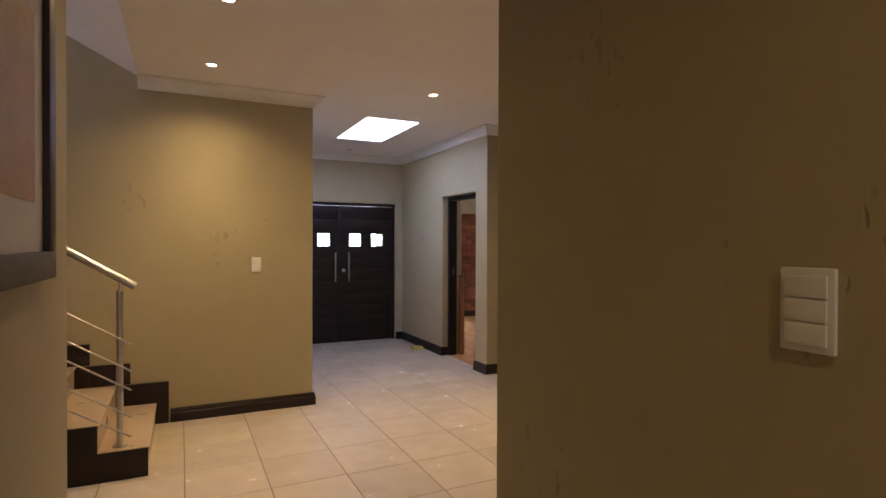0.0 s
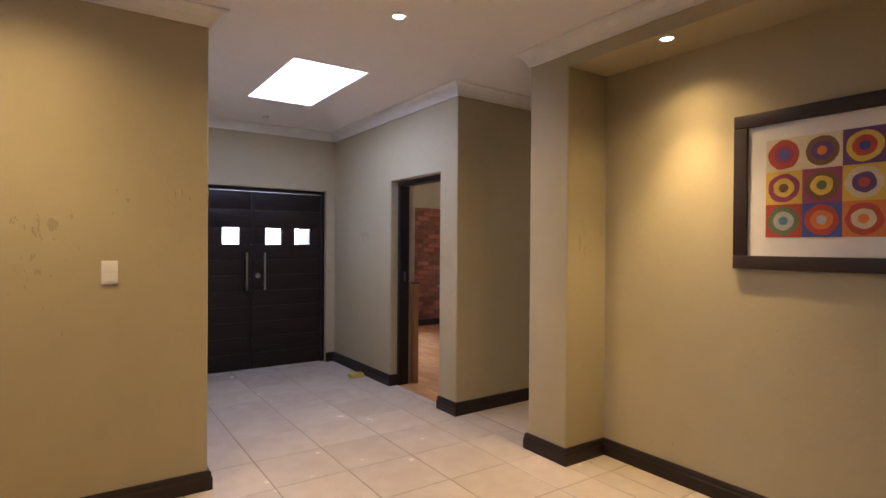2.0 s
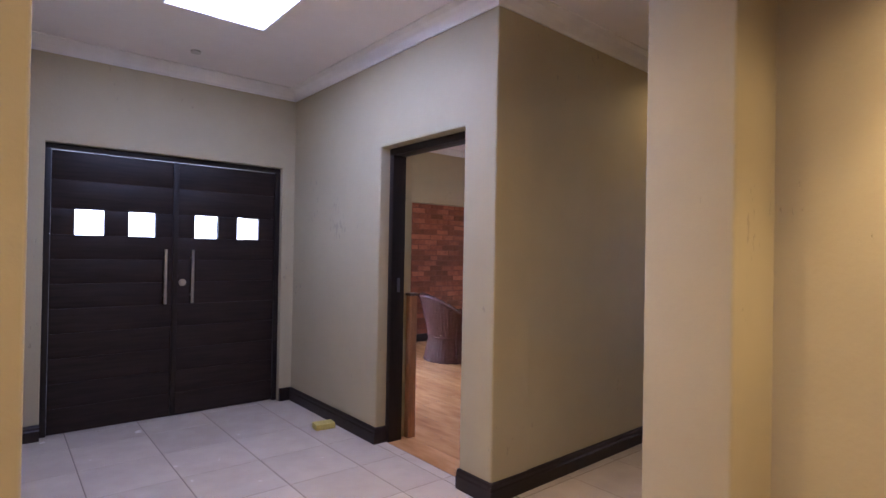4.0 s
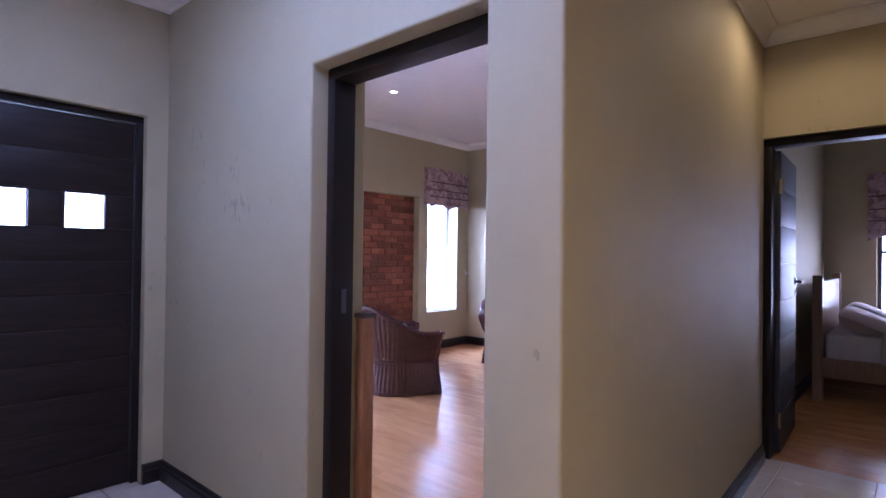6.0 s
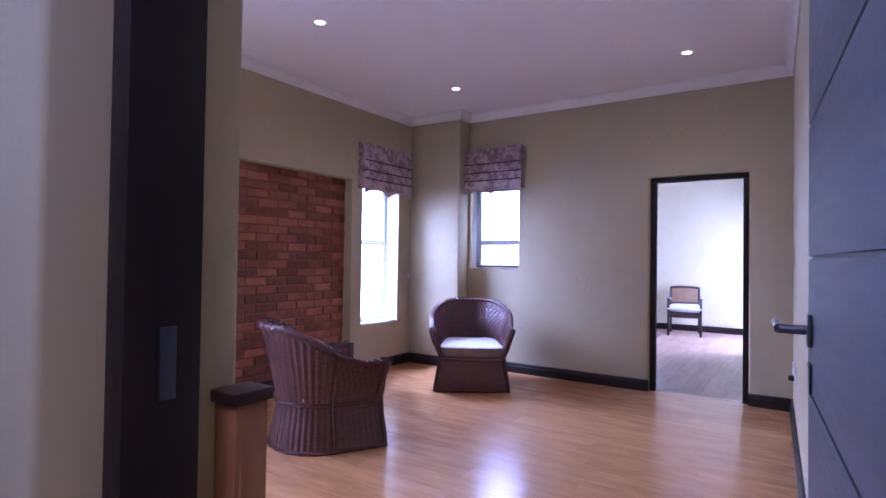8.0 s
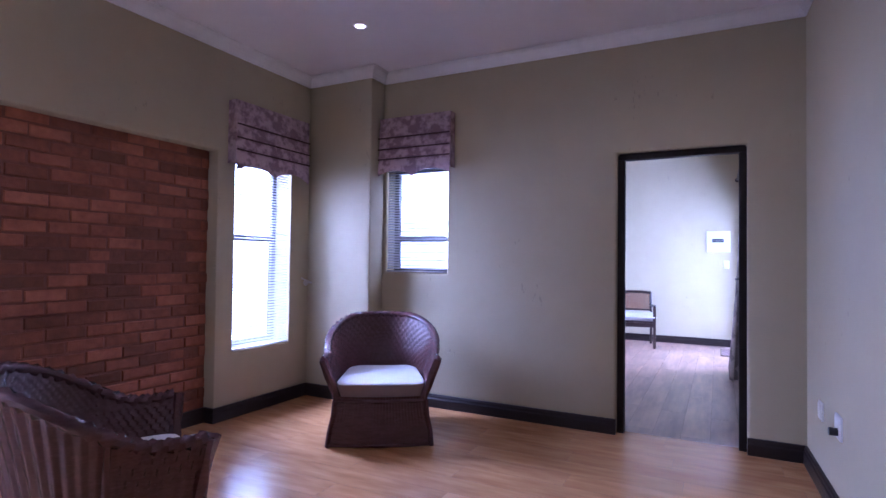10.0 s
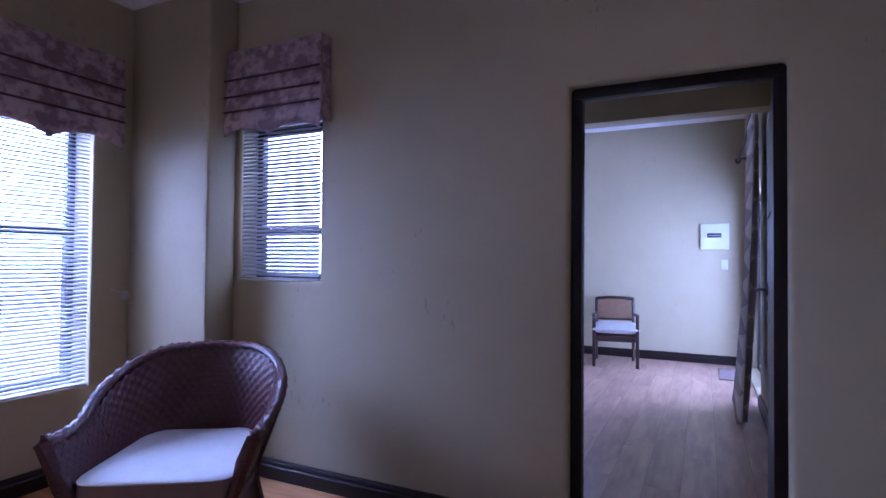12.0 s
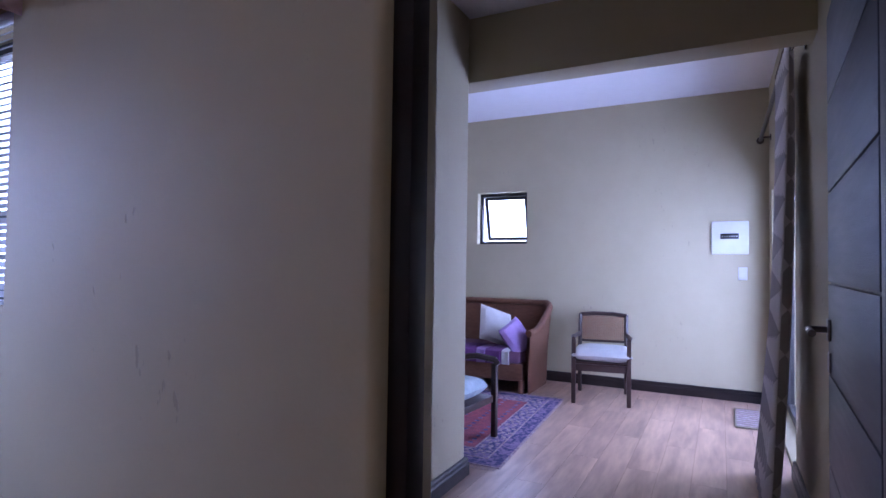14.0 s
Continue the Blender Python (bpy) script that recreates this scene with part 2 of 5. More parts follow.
def wall(name, axis, p0, p1, a0, a1, z0, z1, holes=(), mat=None, label="tan painted plaster wall", bevel=0.0, plain=()):
    """A wall whose thickness is p0..p1 and that runs a0..a1 along the other axis, with holes (a0, a1, z0, z1)."""
    cuts_a = sorted({a0, a1, *[h[0] for h in holes], *[h[1] for h in holes]})
    cuts_z = sorted({z0, z1, *[h[2] for h in holes], *[h[3] for h in holes]})
    cuts_a = [c for c in cuts_a if a0 <= c <= a1]
    cuts_z = [c for c in cuts_z if z0 <= c <= z1]

    def solid(i, k):
        if not (0 <= i < len(cuts_a) - 1 and 0 <= k < len(cuts_z) - 1):
            return False
        a, z = (cuts_a[i] + cuts_a[i + 1]) / 2, (cuts_z[k] + cuts_z[k + 1]) / 2
        return not any(h[0] < a < h[1] and h[2] < z < h[3] for h in holes)

    bm = bmesh.new()
    seen = {}

    def v(p, a, z):
        key = (p, a, z)
        if key not in seen:
            seen[key] = bm.verts.new((p, a, z) if axis == "x" else (a, p, z))
        return seen[key]

    for i in range(len(cuts_a) - 1):
        for k in range(len(cuts_z) - 1):
            if not solid(i, k):
                continue
            a, b, c, d = cuts_a[i], cuts_a[i + 1], cuts_z[k], cuts_z[k + 1]
            for p in (p0, p1):
                bm.faces.new([v(p, a, c), v(p, b, c), v(p, b, d), v(p, a, d)])
            if not solid(i - 1, k):
                bm.faces.new([v(p0, a, c), v(p1, a, c), v(p1, a, d), v(p0, a, d)])
            if not solid(i + 1, k):
                bm.faces.new([v(p0, b, c), v(p1, b, c), v(p1, b, d), v(p0, b, d)])
            if not solid(i, k - 1):
                bm.faces.new([v(p0, a, c), v(p1, a, c), v(p1, b, c), v(p0, b, c)])
            if not solid(i, k + 1):
                bm.faces.new([v(p0, a, d), v(p1, a, d), v(p1, b, d), v(p0, b, d)])
    bmesh.ops.recalc_face_normals(bm, faces=bm.faces)
    if bevel:
        es = [e for e in bm.edges if len(e.link_faces) == 2 and e.calc_face_angle(0) > 1.0 and not any(all(abs(v.co.x - px) < 1e-4 and abs(v.co.y - py) < 1e-4 for v in e.verts) for px, py in plain)]
        bmesh.ops.bevel(bm, geom=es, offset=bevel, segments=3, affect="EDGES", profile=0.5)
    return structure(name, bm, mat or PAINT, label, smooth=bevel > 0)


def strip(bm, profile, a, b, out, ma=0, mb=0):
    """Sweep a profile of (offset from wall, z) from a to b (plan points); out: unit vector off the wall; ma, mb: -1 inside mitre, 1 outside mitre."""
    d = (Vector(b) - Vector(a)).normalized()
    rows = []
    for p, m, sign in ((a, ma, -1), (b, mb, 1)):
        rows.append([bm.verts.new((p[0] + out[0] * o + d.x * sign * m * o, p[1] + out[1] * o + d.y * sign * m * o, z)) for o, z in profile])
    n = len(profile)
    for i in range(n):
        j = (i + 1) % n
        bm.faces.new([rows[0][i], rows[0][j], rows[1][j], rows[1][i]])
    bm.faces.new(rows[0])
    bm.faces.new(rows[1][::-1])


SKIRT = [(0, 0), (0.024, 0), (0.024, 0.070), (0.018, 0.080), (0.018, 0.096), (0.012, 0.108), (0, 0.110)]


def skirting(name, runs, label="dark stained skirting board"):
    for a, b, out, *mitre in runs:
        bm = bmesh.new()
        strip(bm, SKIRT, a, b, out, *mitre)
        structure(name, bm, BASE, label)


def cornice(runs, z, size=0.095):
    s = size
    prof = [(0, z - s), (s * 0.12, z - s), (s * 0.16, z - s * 0.82), (s * 0.35, z - s * 0.5), (s * 0.62, z - s * 0.22), (s * 0.9, z - s * 0.12), (s, z - s * 0.1), (s, z), (0, z)]
    for a, b, out, *mitre in runs:
        bm = bmesh.new()
        strip(bm, prof, a, b, out, *mitre)
        structure("cornice", bm, CORNICE, "white plaster cove cornice")


# ---- structure: foyer and hall ----
C1, C2, C3 = 2.785, 2.95, 3.07
W1 = 4.52
wall("wall_foyer_east", "x", 2.68, 2.97, 4.828, 7.40, 0, C1 + 0.4, [(5.09, 5.98, -1, 2.08)], bevel=0.012, plain=[(2.97, 4.828), (2.97, 7.40), (2.68, 7.40)])
wall("wall_foyer_north", "y", 7.40, 7.62, 0.45, 2.97, 0, C1 + 0.4, [(0.853, 2.567, -1, 2.075)], bevel=0.01)
wall("wall_stair_north", "y", W1, 4.75, -4.2, 0.668, 0, 5.2, bevel=0.012, plain=[(0.668, 4.75)])
wall("wall_foyer_west", "x", 0.45, 0.668, 4.75, 7.40, 0, C1 + 0.4)
wall("wall_pier", "x", 2.68, 5.40, 3.60, 3.955, 0, C1 + 0.3, bevel=0.012)
wall("wall_alcove", "x", 3.06, 3.25, 0.945, 3.60, 0, C1 + 0.3)
wall("bulkhead", "x", 2.68, 3.06, 0.945, 3.60, 2.605, C1 + 0.2)
wall("wall_near", "x", 0.425, 3.25, -3.2, 0.945, 0, C1 + 0.3, bevel=0.015)
wall("wall_picture", "x", -0.96, -0.757, -3.2, 1.79, 0, C1 + 0.3, bevel=0.015)
wall("wall_behind", "y", -3.4, -3.2, -0.96, 0.62, 0, C1 + 0.3)
wall("wall_stair_south", "y", 1.59, 1.79, -4.2, -0.96, 0, 5.2)
# the high opening is added for the stairwell fill lamp
wall("wall_stair_west", "x", -4.4, -4.2, 1.59, 4.75, 0, 5.2, [(2.55, 3.95, 3.05, 4.25)])
hall_north = wall("wall_hall_north", "y", 4.892, 5.07, 2.97, 5.42, 0, C2 + 0.2)
for v in hall_north.data.vertices:  # this wall runs a little out of square
    if v.co.x < 3 and v.co.y < 4.9:
        v.co.y = 4.833
    elif v.co.y > 5:
        v.co.y = 5.09 if v.co.x < 3 else 5.179
wall("wall_hall_east", "x", 5.42, 5.65, 3.60, 5.12, 0, C2 + 0.2, [(4.03, 4.90, -1, 2.095)])

bm = bmesh.new()
for d in [(-0.72, 1.33, -3.4, 7.62), (1.94, 2.68, -3.4, 7.62), (1.33, 1.94, -3.4, 4.995), (1.33, 1.94, 6.26, 7.62), (2.68, 5.65, 3.9, 4.95), (-0.96, -0.72, -3.4, 1.79)]:
    box(bm, d[0], d[1], d[2], d[3], C1, C1 + 0.12)
structure("ceiling_foyer", bm, CEIL, "white painted flat ceiling")
bm = bmesh.new()
for d in [(1.29, 1.33, 4.955, 6.30), (1.94, 1.98, 4.955, 6.30), (1.33, 1.94, 4.955, 4.995), (1.33, 1.94, 6.26, 6.30)]:
    box(bm, *d, C1 + 0.12, C1 + 0.40)
structure("skylight_shaft", bm, CEIL, "white painted skylight shaft")
skylight = thing("skylight", 1.635, 5.63, C1 + 0.02, 0, "bright white diffuser skylight in the ceiling", "skylight")
bpart("diffuser", SKYPANE, skylight, (-0.303, 0.303, -0.630, 0.630, 0, 0.012), 0)
bpart("trim", CORNICE, skylight, [(-0.305, 0.305, -0.632, -0.622, -0.018, -0.002), (-0.305, 0.305, 0.622, 0.632, -0.018, -0.002), (-0.305, -0.295, -0.62, 0.62, -0.018, -0.002), (0.295, 0.305, -0.62, 0.62, -0.018, -0.002)], 0)
# sloping soffit over the stairs
bm = bmesh.new()
vs = [bm.verts.new(p) for p in [(-0.72, 1.79, 2.79), (-0.72, 4.53, 2.79), (-4.2, 4.53, 4.6), (-4.2, 1.79, 4.6), (-0.72, 1.79, 2.91), (-0.72, 4.53, 2.91), (-4.2, 4.53, 4.72), (-4.2, 1.79, 4.72)]]
for f in [(0, 1, 2, 3), (4, 5, 6, 7), (0, 1, 5, 4), (2, 3, 7, 6), (1, 2, 6, 5), (0, 3, 7, 4)]:
    bm.faces.new([vs[i] for i in f])
structure("ceiling_stair", bm, CEIL, "sloping painted ceiling over the stair")

cornice([((0.668, W1), (0.668, 7.40), (1, 0), 1, -1), ((0.668, 7.40), (2.68, 7.40), (0, -1), -1, -1), ((2.68, 7.40), (2.68, 4.828), (-1, 0), -1, 1), ((2.68, 4.828), (5.42, 4.892), (0, -1), 1, -1),
         ((0.668, W1), (-0.72, W1), (0, -1), 1, 0), ((2.68, 3.955), (2.68, 0.945), (-1, 0), 1, -1), ((2.68, 3.955), (5.42, 3.955), (0, 1), 1, -1), ((5.42, 4.892), (5.42, 3.955), (-1, 0), -1, -1), ((0.425, 0.945), (2.68, 0.945), (0, 1), 1, -1), ((0.425, 0.945), (0.425, -3.2), (-1, 0), 1, 0)], C1)
skirting("baseboard", [
    ((0.668, W1), (-0.49, W1), (0, -1), 1, 0), ((0.668, W1), (0.668, 7.40), (1, 0), 1, -1), ((0.668, 7.40), (0.853, 7.40), (0, -1), -1, 0), ((2.567, 7.40), (2.68, 7.40), (0, -1), 0, -1),
    ((2.68, 7.40), (2.68, 5.98), (-1, 0), -1, 1), ((2.68, 5.98), (2.76, 5.98), (0, -1), 1, 0), ((2.68, 5.09), (2.68, 4.828), (-1, 0), 0, 1), ((2.68, 4.828), (5.42, 4.892), (0, -1), 1, -1),
    ((2.68, 3.955), (2.68, 3.60), (-1, 0), 1, 1), ((2.68, 3.60), (3.06, 3.60), (0, -1), 1, -1), ((3.06, 3.60), (3.06, 0.945), (-1, 0), -1, -1), ((2.68, 3.955), (5.42, 3.955), (0, 1), 1, -1),
    ((0.425, 0.945), (0.425, -3.2), (-1, 0), 1, 0), ((0.425, 0.945), (3.06, 0.945), (0, 1), 1, -1), ((-0.757, 1.79), (-0.757, -3.2), (1, 0), 1, 0)])

# ---- structure: lounge ----
lounge_south = wall("wall_lounge_south", "y", 5.035, 5.268, 5.42, 7.89, 0, C2 + 0.2)
for v in lounge_south.data.vertices:
    if v.co.x < 6 and v.co.y > 5.1:
        v.co.y = 5.179
wall("wall_lounge_north", "y", 9.20, 9.48, 2.97, 8.15, 0, C2 + 0.2, [(4.60, 6.65, -1, 2.09), (6.82, 7.45, 0.515, 2.10), (3.25, 4.15, 0.515, 2.10)], bevel=0.01)
wall("wall_lounge_west", "x", 2.75, 2.97, 7.40, 9.48, 0, C2 + 0.2)
wall("wall_lounge_east", "x", 7.89, 8.14, 5.035, 9.20, 0, C2 + 0.4, [(5.60, 6.443, -1, 2.07), (7.85, 8.47, 1.15, 2.10)], bevel=0.022)
wall("wall_nib", "x", 7.68, 7.89, 8.50, 9.20, 0, C2, bevel=0.012)
bm = bmesh.new()
box(bm, 2.75, 8.14, 4.95, 9.48, C2, C2 + 0.12)
structure("ceiling_lounge", bm, CEIL, "white painted flat ceiling")
cornice([((2.97, 5.09), (7.89, 5.268), (0, 1), -1, -1), ((7.89, 5.268), (7.89, 8.50), (-1, 0), -1, -1), ((7.89, 8.50), (7.68, 8.50), (0, -1), -1, 1), ((7.68, 8.50), (7.68, 9.20), (-1, 0), 1, -1), ((7.68, 9.20), (2.97, 9.20), (0, -1), -1, -1), ((2.97, 9.20), (2.97, 5.09), (1, 0), -1, -1)], C2, 0.085)
skirting("baseboard", [
    ((3.72, 5.117), (7.89, 5.268), (0, 1), 0, -1), ((7.89, 5.268), (7.89, 5.60), (-1, 0), -1, 0), ((7.89, 6.443), (7.89, 8.50), (-1, 0), 0, -1), ((7.89, 8.50), (7.68, 8.50), (0, -1), -1, 1),
    ((7.68, 8.50), (7.68, 9.20), (-1, 0), 1, -1), ((7.68, 9.20), (6.65, 9.20), (0, -1), -1, 1), ((6.65, 9.20), (6.65, 9.30), (-1, 0), 1, -1), ((4.60, 9.20), (2.97, 9.20), (0, -1), 1, -1), ((2.97, 9.20), (2.97, 5.98), (1, 0), -1, 0), ((4.60, 9.30), (6.65, 9.30), (0, -1), -1, -1)])

# ---- structure: far sitting room ----
S0 = 5.44
wall("wall_sitting_east", "x", 13.10, 13.35, 5.15, 11.2, 0, C3 + 0.2, [(7.885, 8.515, 1.555, 2.175)], bevel=0.008)
wall("wall_sitting_south", "y", 5.20, S0, 8.14, 13.10, 0, C3 + 0.2, [(11.05, 12.90, 0.02, 2.05)], bevel=0.01)
wall("wall_passage_north", "y", 7.27, 7.60, 8.14, 10.10, 0, C3 + 0.2, bevel=0.012)
wall("wall_sitting_west", "x", 9.90, 10.10, 7.60, 11.2, 0, C3 + 0.2)
wall("wall_sitting_north", "y", 11.2, 11.4, 9.90, 13.35, 0, C3 + 0.2)
bm = bmesh.new()
box(bm, 10.105, 10.305, S0 - 0.02, 7.41, 2.45, C3, bevel=0.012)
structure("beam", bm, PAINT, "tan painted plaster downstand beam", smooth=True)
bm = bmesh.new()
box(bm, 10.10, 13.35, 5.20, 11.4, C3, C3 + 0.12)
structure("ceiling_sitting", bm, CEIL, "white painted ceiling")
bm = bmesh.new()
box(bm, 8.0, 10.104, 5.03, 7.60, 2.86, 2.98)
structure("ceiling_passage", bm, CEIL, "white painted ceiling")
skirting("baseboard", [((13.10, S0), (13.10, 11.2), (-1, 0), -1, 0), ((8.14, 7.27), (10.10, 7.27), (0, -1), -1, 1), ((10.10, 7.27), (10.10, 11.2), (1, 0), 1, 0), ((12.90, S0), (13.10, S0), (0, 1), 0, -1), ((8.14, S0), (11.05, S0), (0, 1), 0, 0), ((8.14, 6.443), (8.14, 7.27), (1, 0), 0, -1)])

# ---- structure: bedroom beyond the hall ----
wall("wall_bedroom_east", "x", 9.30, 9.55, 2.0, 5.03, 0, C1 + 0.2, [(3.55, 4.50, 0.66, 2.0)])
wall("wall_bedroom_north", "y", 5.00, 5.03, 5.65, 9.30, 0, C1 + 0.2)
wall("wall_bedroom_south", "y", 1.9, 2.0, 5.65, 9.55, 0, C1 + 0.2)
wall("wall_bedroom_west", "x", 5.55, 5.65, 1.9, 3.60, 0, C1 + 0.2)
bm = bmesh.new()
box(bm, 5.65, 9.55, 1.9, 5.03, C1 - 0.05, C1 + 0.1)
structure("ceiling_bedroom", bm, CEIL, "white painted ceiling")
skirting("baseboard", [((5.65, 5.0), (9.30, 5.0), (0, -1), 0, -1), ((9.30, 5.0), (9.30, 2.0), (-1, 0), -1, 0)])

# bright overcast distance outside the openings
for d in [(0.3, 3.2, 8.9, 8.92, -0.3, 3.2), (2.6, 9.77, 11.0, 11.02, -0.3, 5), (9.78, 9.80, 7.62, 11.0, -0.3, 5), (14.6, 14.62, 6.8, 9.6, -0.3, 3.6), (10.0, 14.0, 3.8, 3.82, -0.3, 3.4), (10.6, 10.62, 2.4, 5.0, -0.3, 3.0)]:
    bm = bmesh.new()
    box(bm, *d)
    structure("backdrop", bm, OUTSIDE, "bright overcast sky outside")
# ground outside, reaching far
bm = bmesh.new()
box(bm, -400, 400, -400, 400, -0.6, -0.3)
structure("ground", bm, GRASS, "patchy garden ground around the house")

# ---- doors, windows, stairs, fittings ----
def disc(bm, x, y, z, r, h, n=24):
    return rod(bm, (x, y, z), (x, y, z + h), r, n=n)


def downlight(x, y, z, glow, label):
    d = thing("downlight", x, y, z, 0, label, "downlight", "ceiling downlights")
    bm = bmesh.new()
    prof = [(0.032, -0.001), (0.040, -0.009), (0.046, -0.008), (0.050, -0.001)]
    n = 28
    rings = [[bm.verts.new((r * math.cos(2 * math.pi * i / n), r * math.sin(2 * math.pi * i / n), h)) for i in range(n)] for r, h in prof]
    for a, b in zip(rings, rings[1:]):
        for i in range(n):
            bm.faces.new([a[i], a[(i + 1) % n], b[(i + 1) % n], b[i]])
    part("rim", bm, STEEL, d, "satin metal rim", True)
    bm = bmesh.new()
    disc(bm, 0, 0, -0.006, 0.032, 0.004)
    part("lamp_glass", bm, glow, d)


# the fitting behind the start is added with its fill lamp, out of view
for lx, ly in FOYER_LIGHTS + BACK_FILL_LIGHTS + HALL_LIGHTS:
    downlight(lx, ly, C1, LAMPGLOW, "small round recessed downlight, lit, in white ceiling")
downlight(2.76, 2.947, 2.605, LAMPGLOW, "small round recessed downlight, lit, in tan bulkhead")
for lx, ly in LOUNGE_LIGHTS:
    downlight(lx, ly, C2, LAMPGLOW2, "small round recessed downlight, lit, in lounge ceiling")
sensor = thing("ceiling_sensor", 1.70, 6.95, C1, 0, "small round grey unlit fitting on the ceiling", "sensor")
bm = bmesh.new()
disc(bm, 0, 0, -0.014, 0.035, 0.014)
part("body", bm, STEEL, sensor, "", True)


def lever(parent, x, y, z, sx, sy, mat=None):
    """A lever handle on a back plate: stands off along sy, points along sx."""
    mat = mat or STEEL
    bm = bmesh.new()
    box(bm, x - 0.02, x + 0.02, y, y + sy * 0.008, z - 0.03, z + 0.03, 0.004)
    rod(bm, (x, y, z), (x, y + sy * 0.05, z), 0.009)
    rod(bm, (x, y + sy * 0.05, z), (x + sx * 0.125, y + sy * 0.05, z), 0.009)
    h = part("handle", bm, mat, parent, "dark steel lever handle", True)
    bm = bmesh.new()
    box(bm, x - 0.018, x + 0.018, y, y + sy * 0.006, z - 0.115, z - 0.06, 0.004)
    part("lock_plate", bm, mat, h)


def door_frame(name, axis, p0, p1, a0, a1, top, w=0.048):
    f = thing(name, 0, 0, 0, 0, "dark stained timber door frame set in plaster wall", "door frame", "", "structure")
    for key, (c0, c1, z0, z1) in {"jamb": (a0, a0 + w, 0, top - w), "jamb_far": (a1 - w, a1, 0, top - w), "head": (a0, a1, top - w, top)}.items():
        bpart("jamb" if "jamb" in key else "head", FRAMEWOOD, f, (p0, p1, c0, c1, z0, z1) if axis == "x" else (c0, c1, p0, p1, z0, z1), 0.004)
    return f


def plank_leaf(name, hx, hy, rz, width, height, mat, label, lever_side, boards=8):
    """A boarded door leaf from its hinge along local x, thickness 0.042 along local y."""
    d = thing(name, hx, hy, 0.008, rz, label, "door", "", "structure")
    h = height / boards
    for i in range(boards):
        bm = bmesh.new()
        box(bm, 0, width, 0, 0.042, i * h + 0.0025, (i + 1) * h - 0.0025, 0.004)
        part("board", bm, mat, d, "", True)
    bm = bmesh.new()
    box(bm, 0.004, width - 0.004, 0.006, 0.036, 0, height)
    part("core", bm, FRAMEWOOD, d)
    lever(d, width - 0.06, 0.042 if lever_side > 0 else 0, 1.13, 1 if name == "door_2" else -1, lever_side, HANDLE)
    for z in (0.22, height - 0.24):
        bm = bmesh.new()
        rod(bm, (-0.006, 0.042 if lever_side > 0 else 0, z - 0.05), (-0.006, 0.042 if lever_side > 0 else 0, z + 0.05), 0.008)
        part("hinge", bm, BRASS, d, "brass hinge", True)
    return d


HANDLE = material("dark_handle_steel", (0.16, 0.15, 0.16), 0.3, 1.0, bump=0.0)
BRASS = material("dull_brass", (0.55, 0.38, 0.16), 0.4, 1.0, bump=0.02)
door_frame("door_frame_lounge", "x", 2.762, 2.872, 5.09, 5.98, 2.08)
door_frame("door_frame_sitting", "x", 7.932, 8.0, 5.60, 6.443, 2.07)
door_frame("door_frame_bedroom", "x", 5.47, 5.60, 4.03, 4.90, 2.095)
plank_leaf("door_2", 2.885, 5.092, 4.3, 0.78, 2.02, SLATE, "open slate-stained boarded door beside the lounge wall", 1)
plank_leaf("door_3", 8.075, 5.592, -3.5, 0.79, 2.01, SLATE, "open slate-stained boarded door into the sitting room", 1)
plank_leaf("door_4", 5.615, 4.825, 2.0, 0.78, 2.03, SLATE, "open slate-stained boarded bedroom door", -1)
strike = thing("strike_plate", 2.82, 5.930, 1.11, 0, "small steel strike plate on dark door frame", "strike plate")
bpart("plate", HANDLE, strike, (-0.012, 0.012, -0.003, 0.0015, -0.05, 0.05), 0.001)

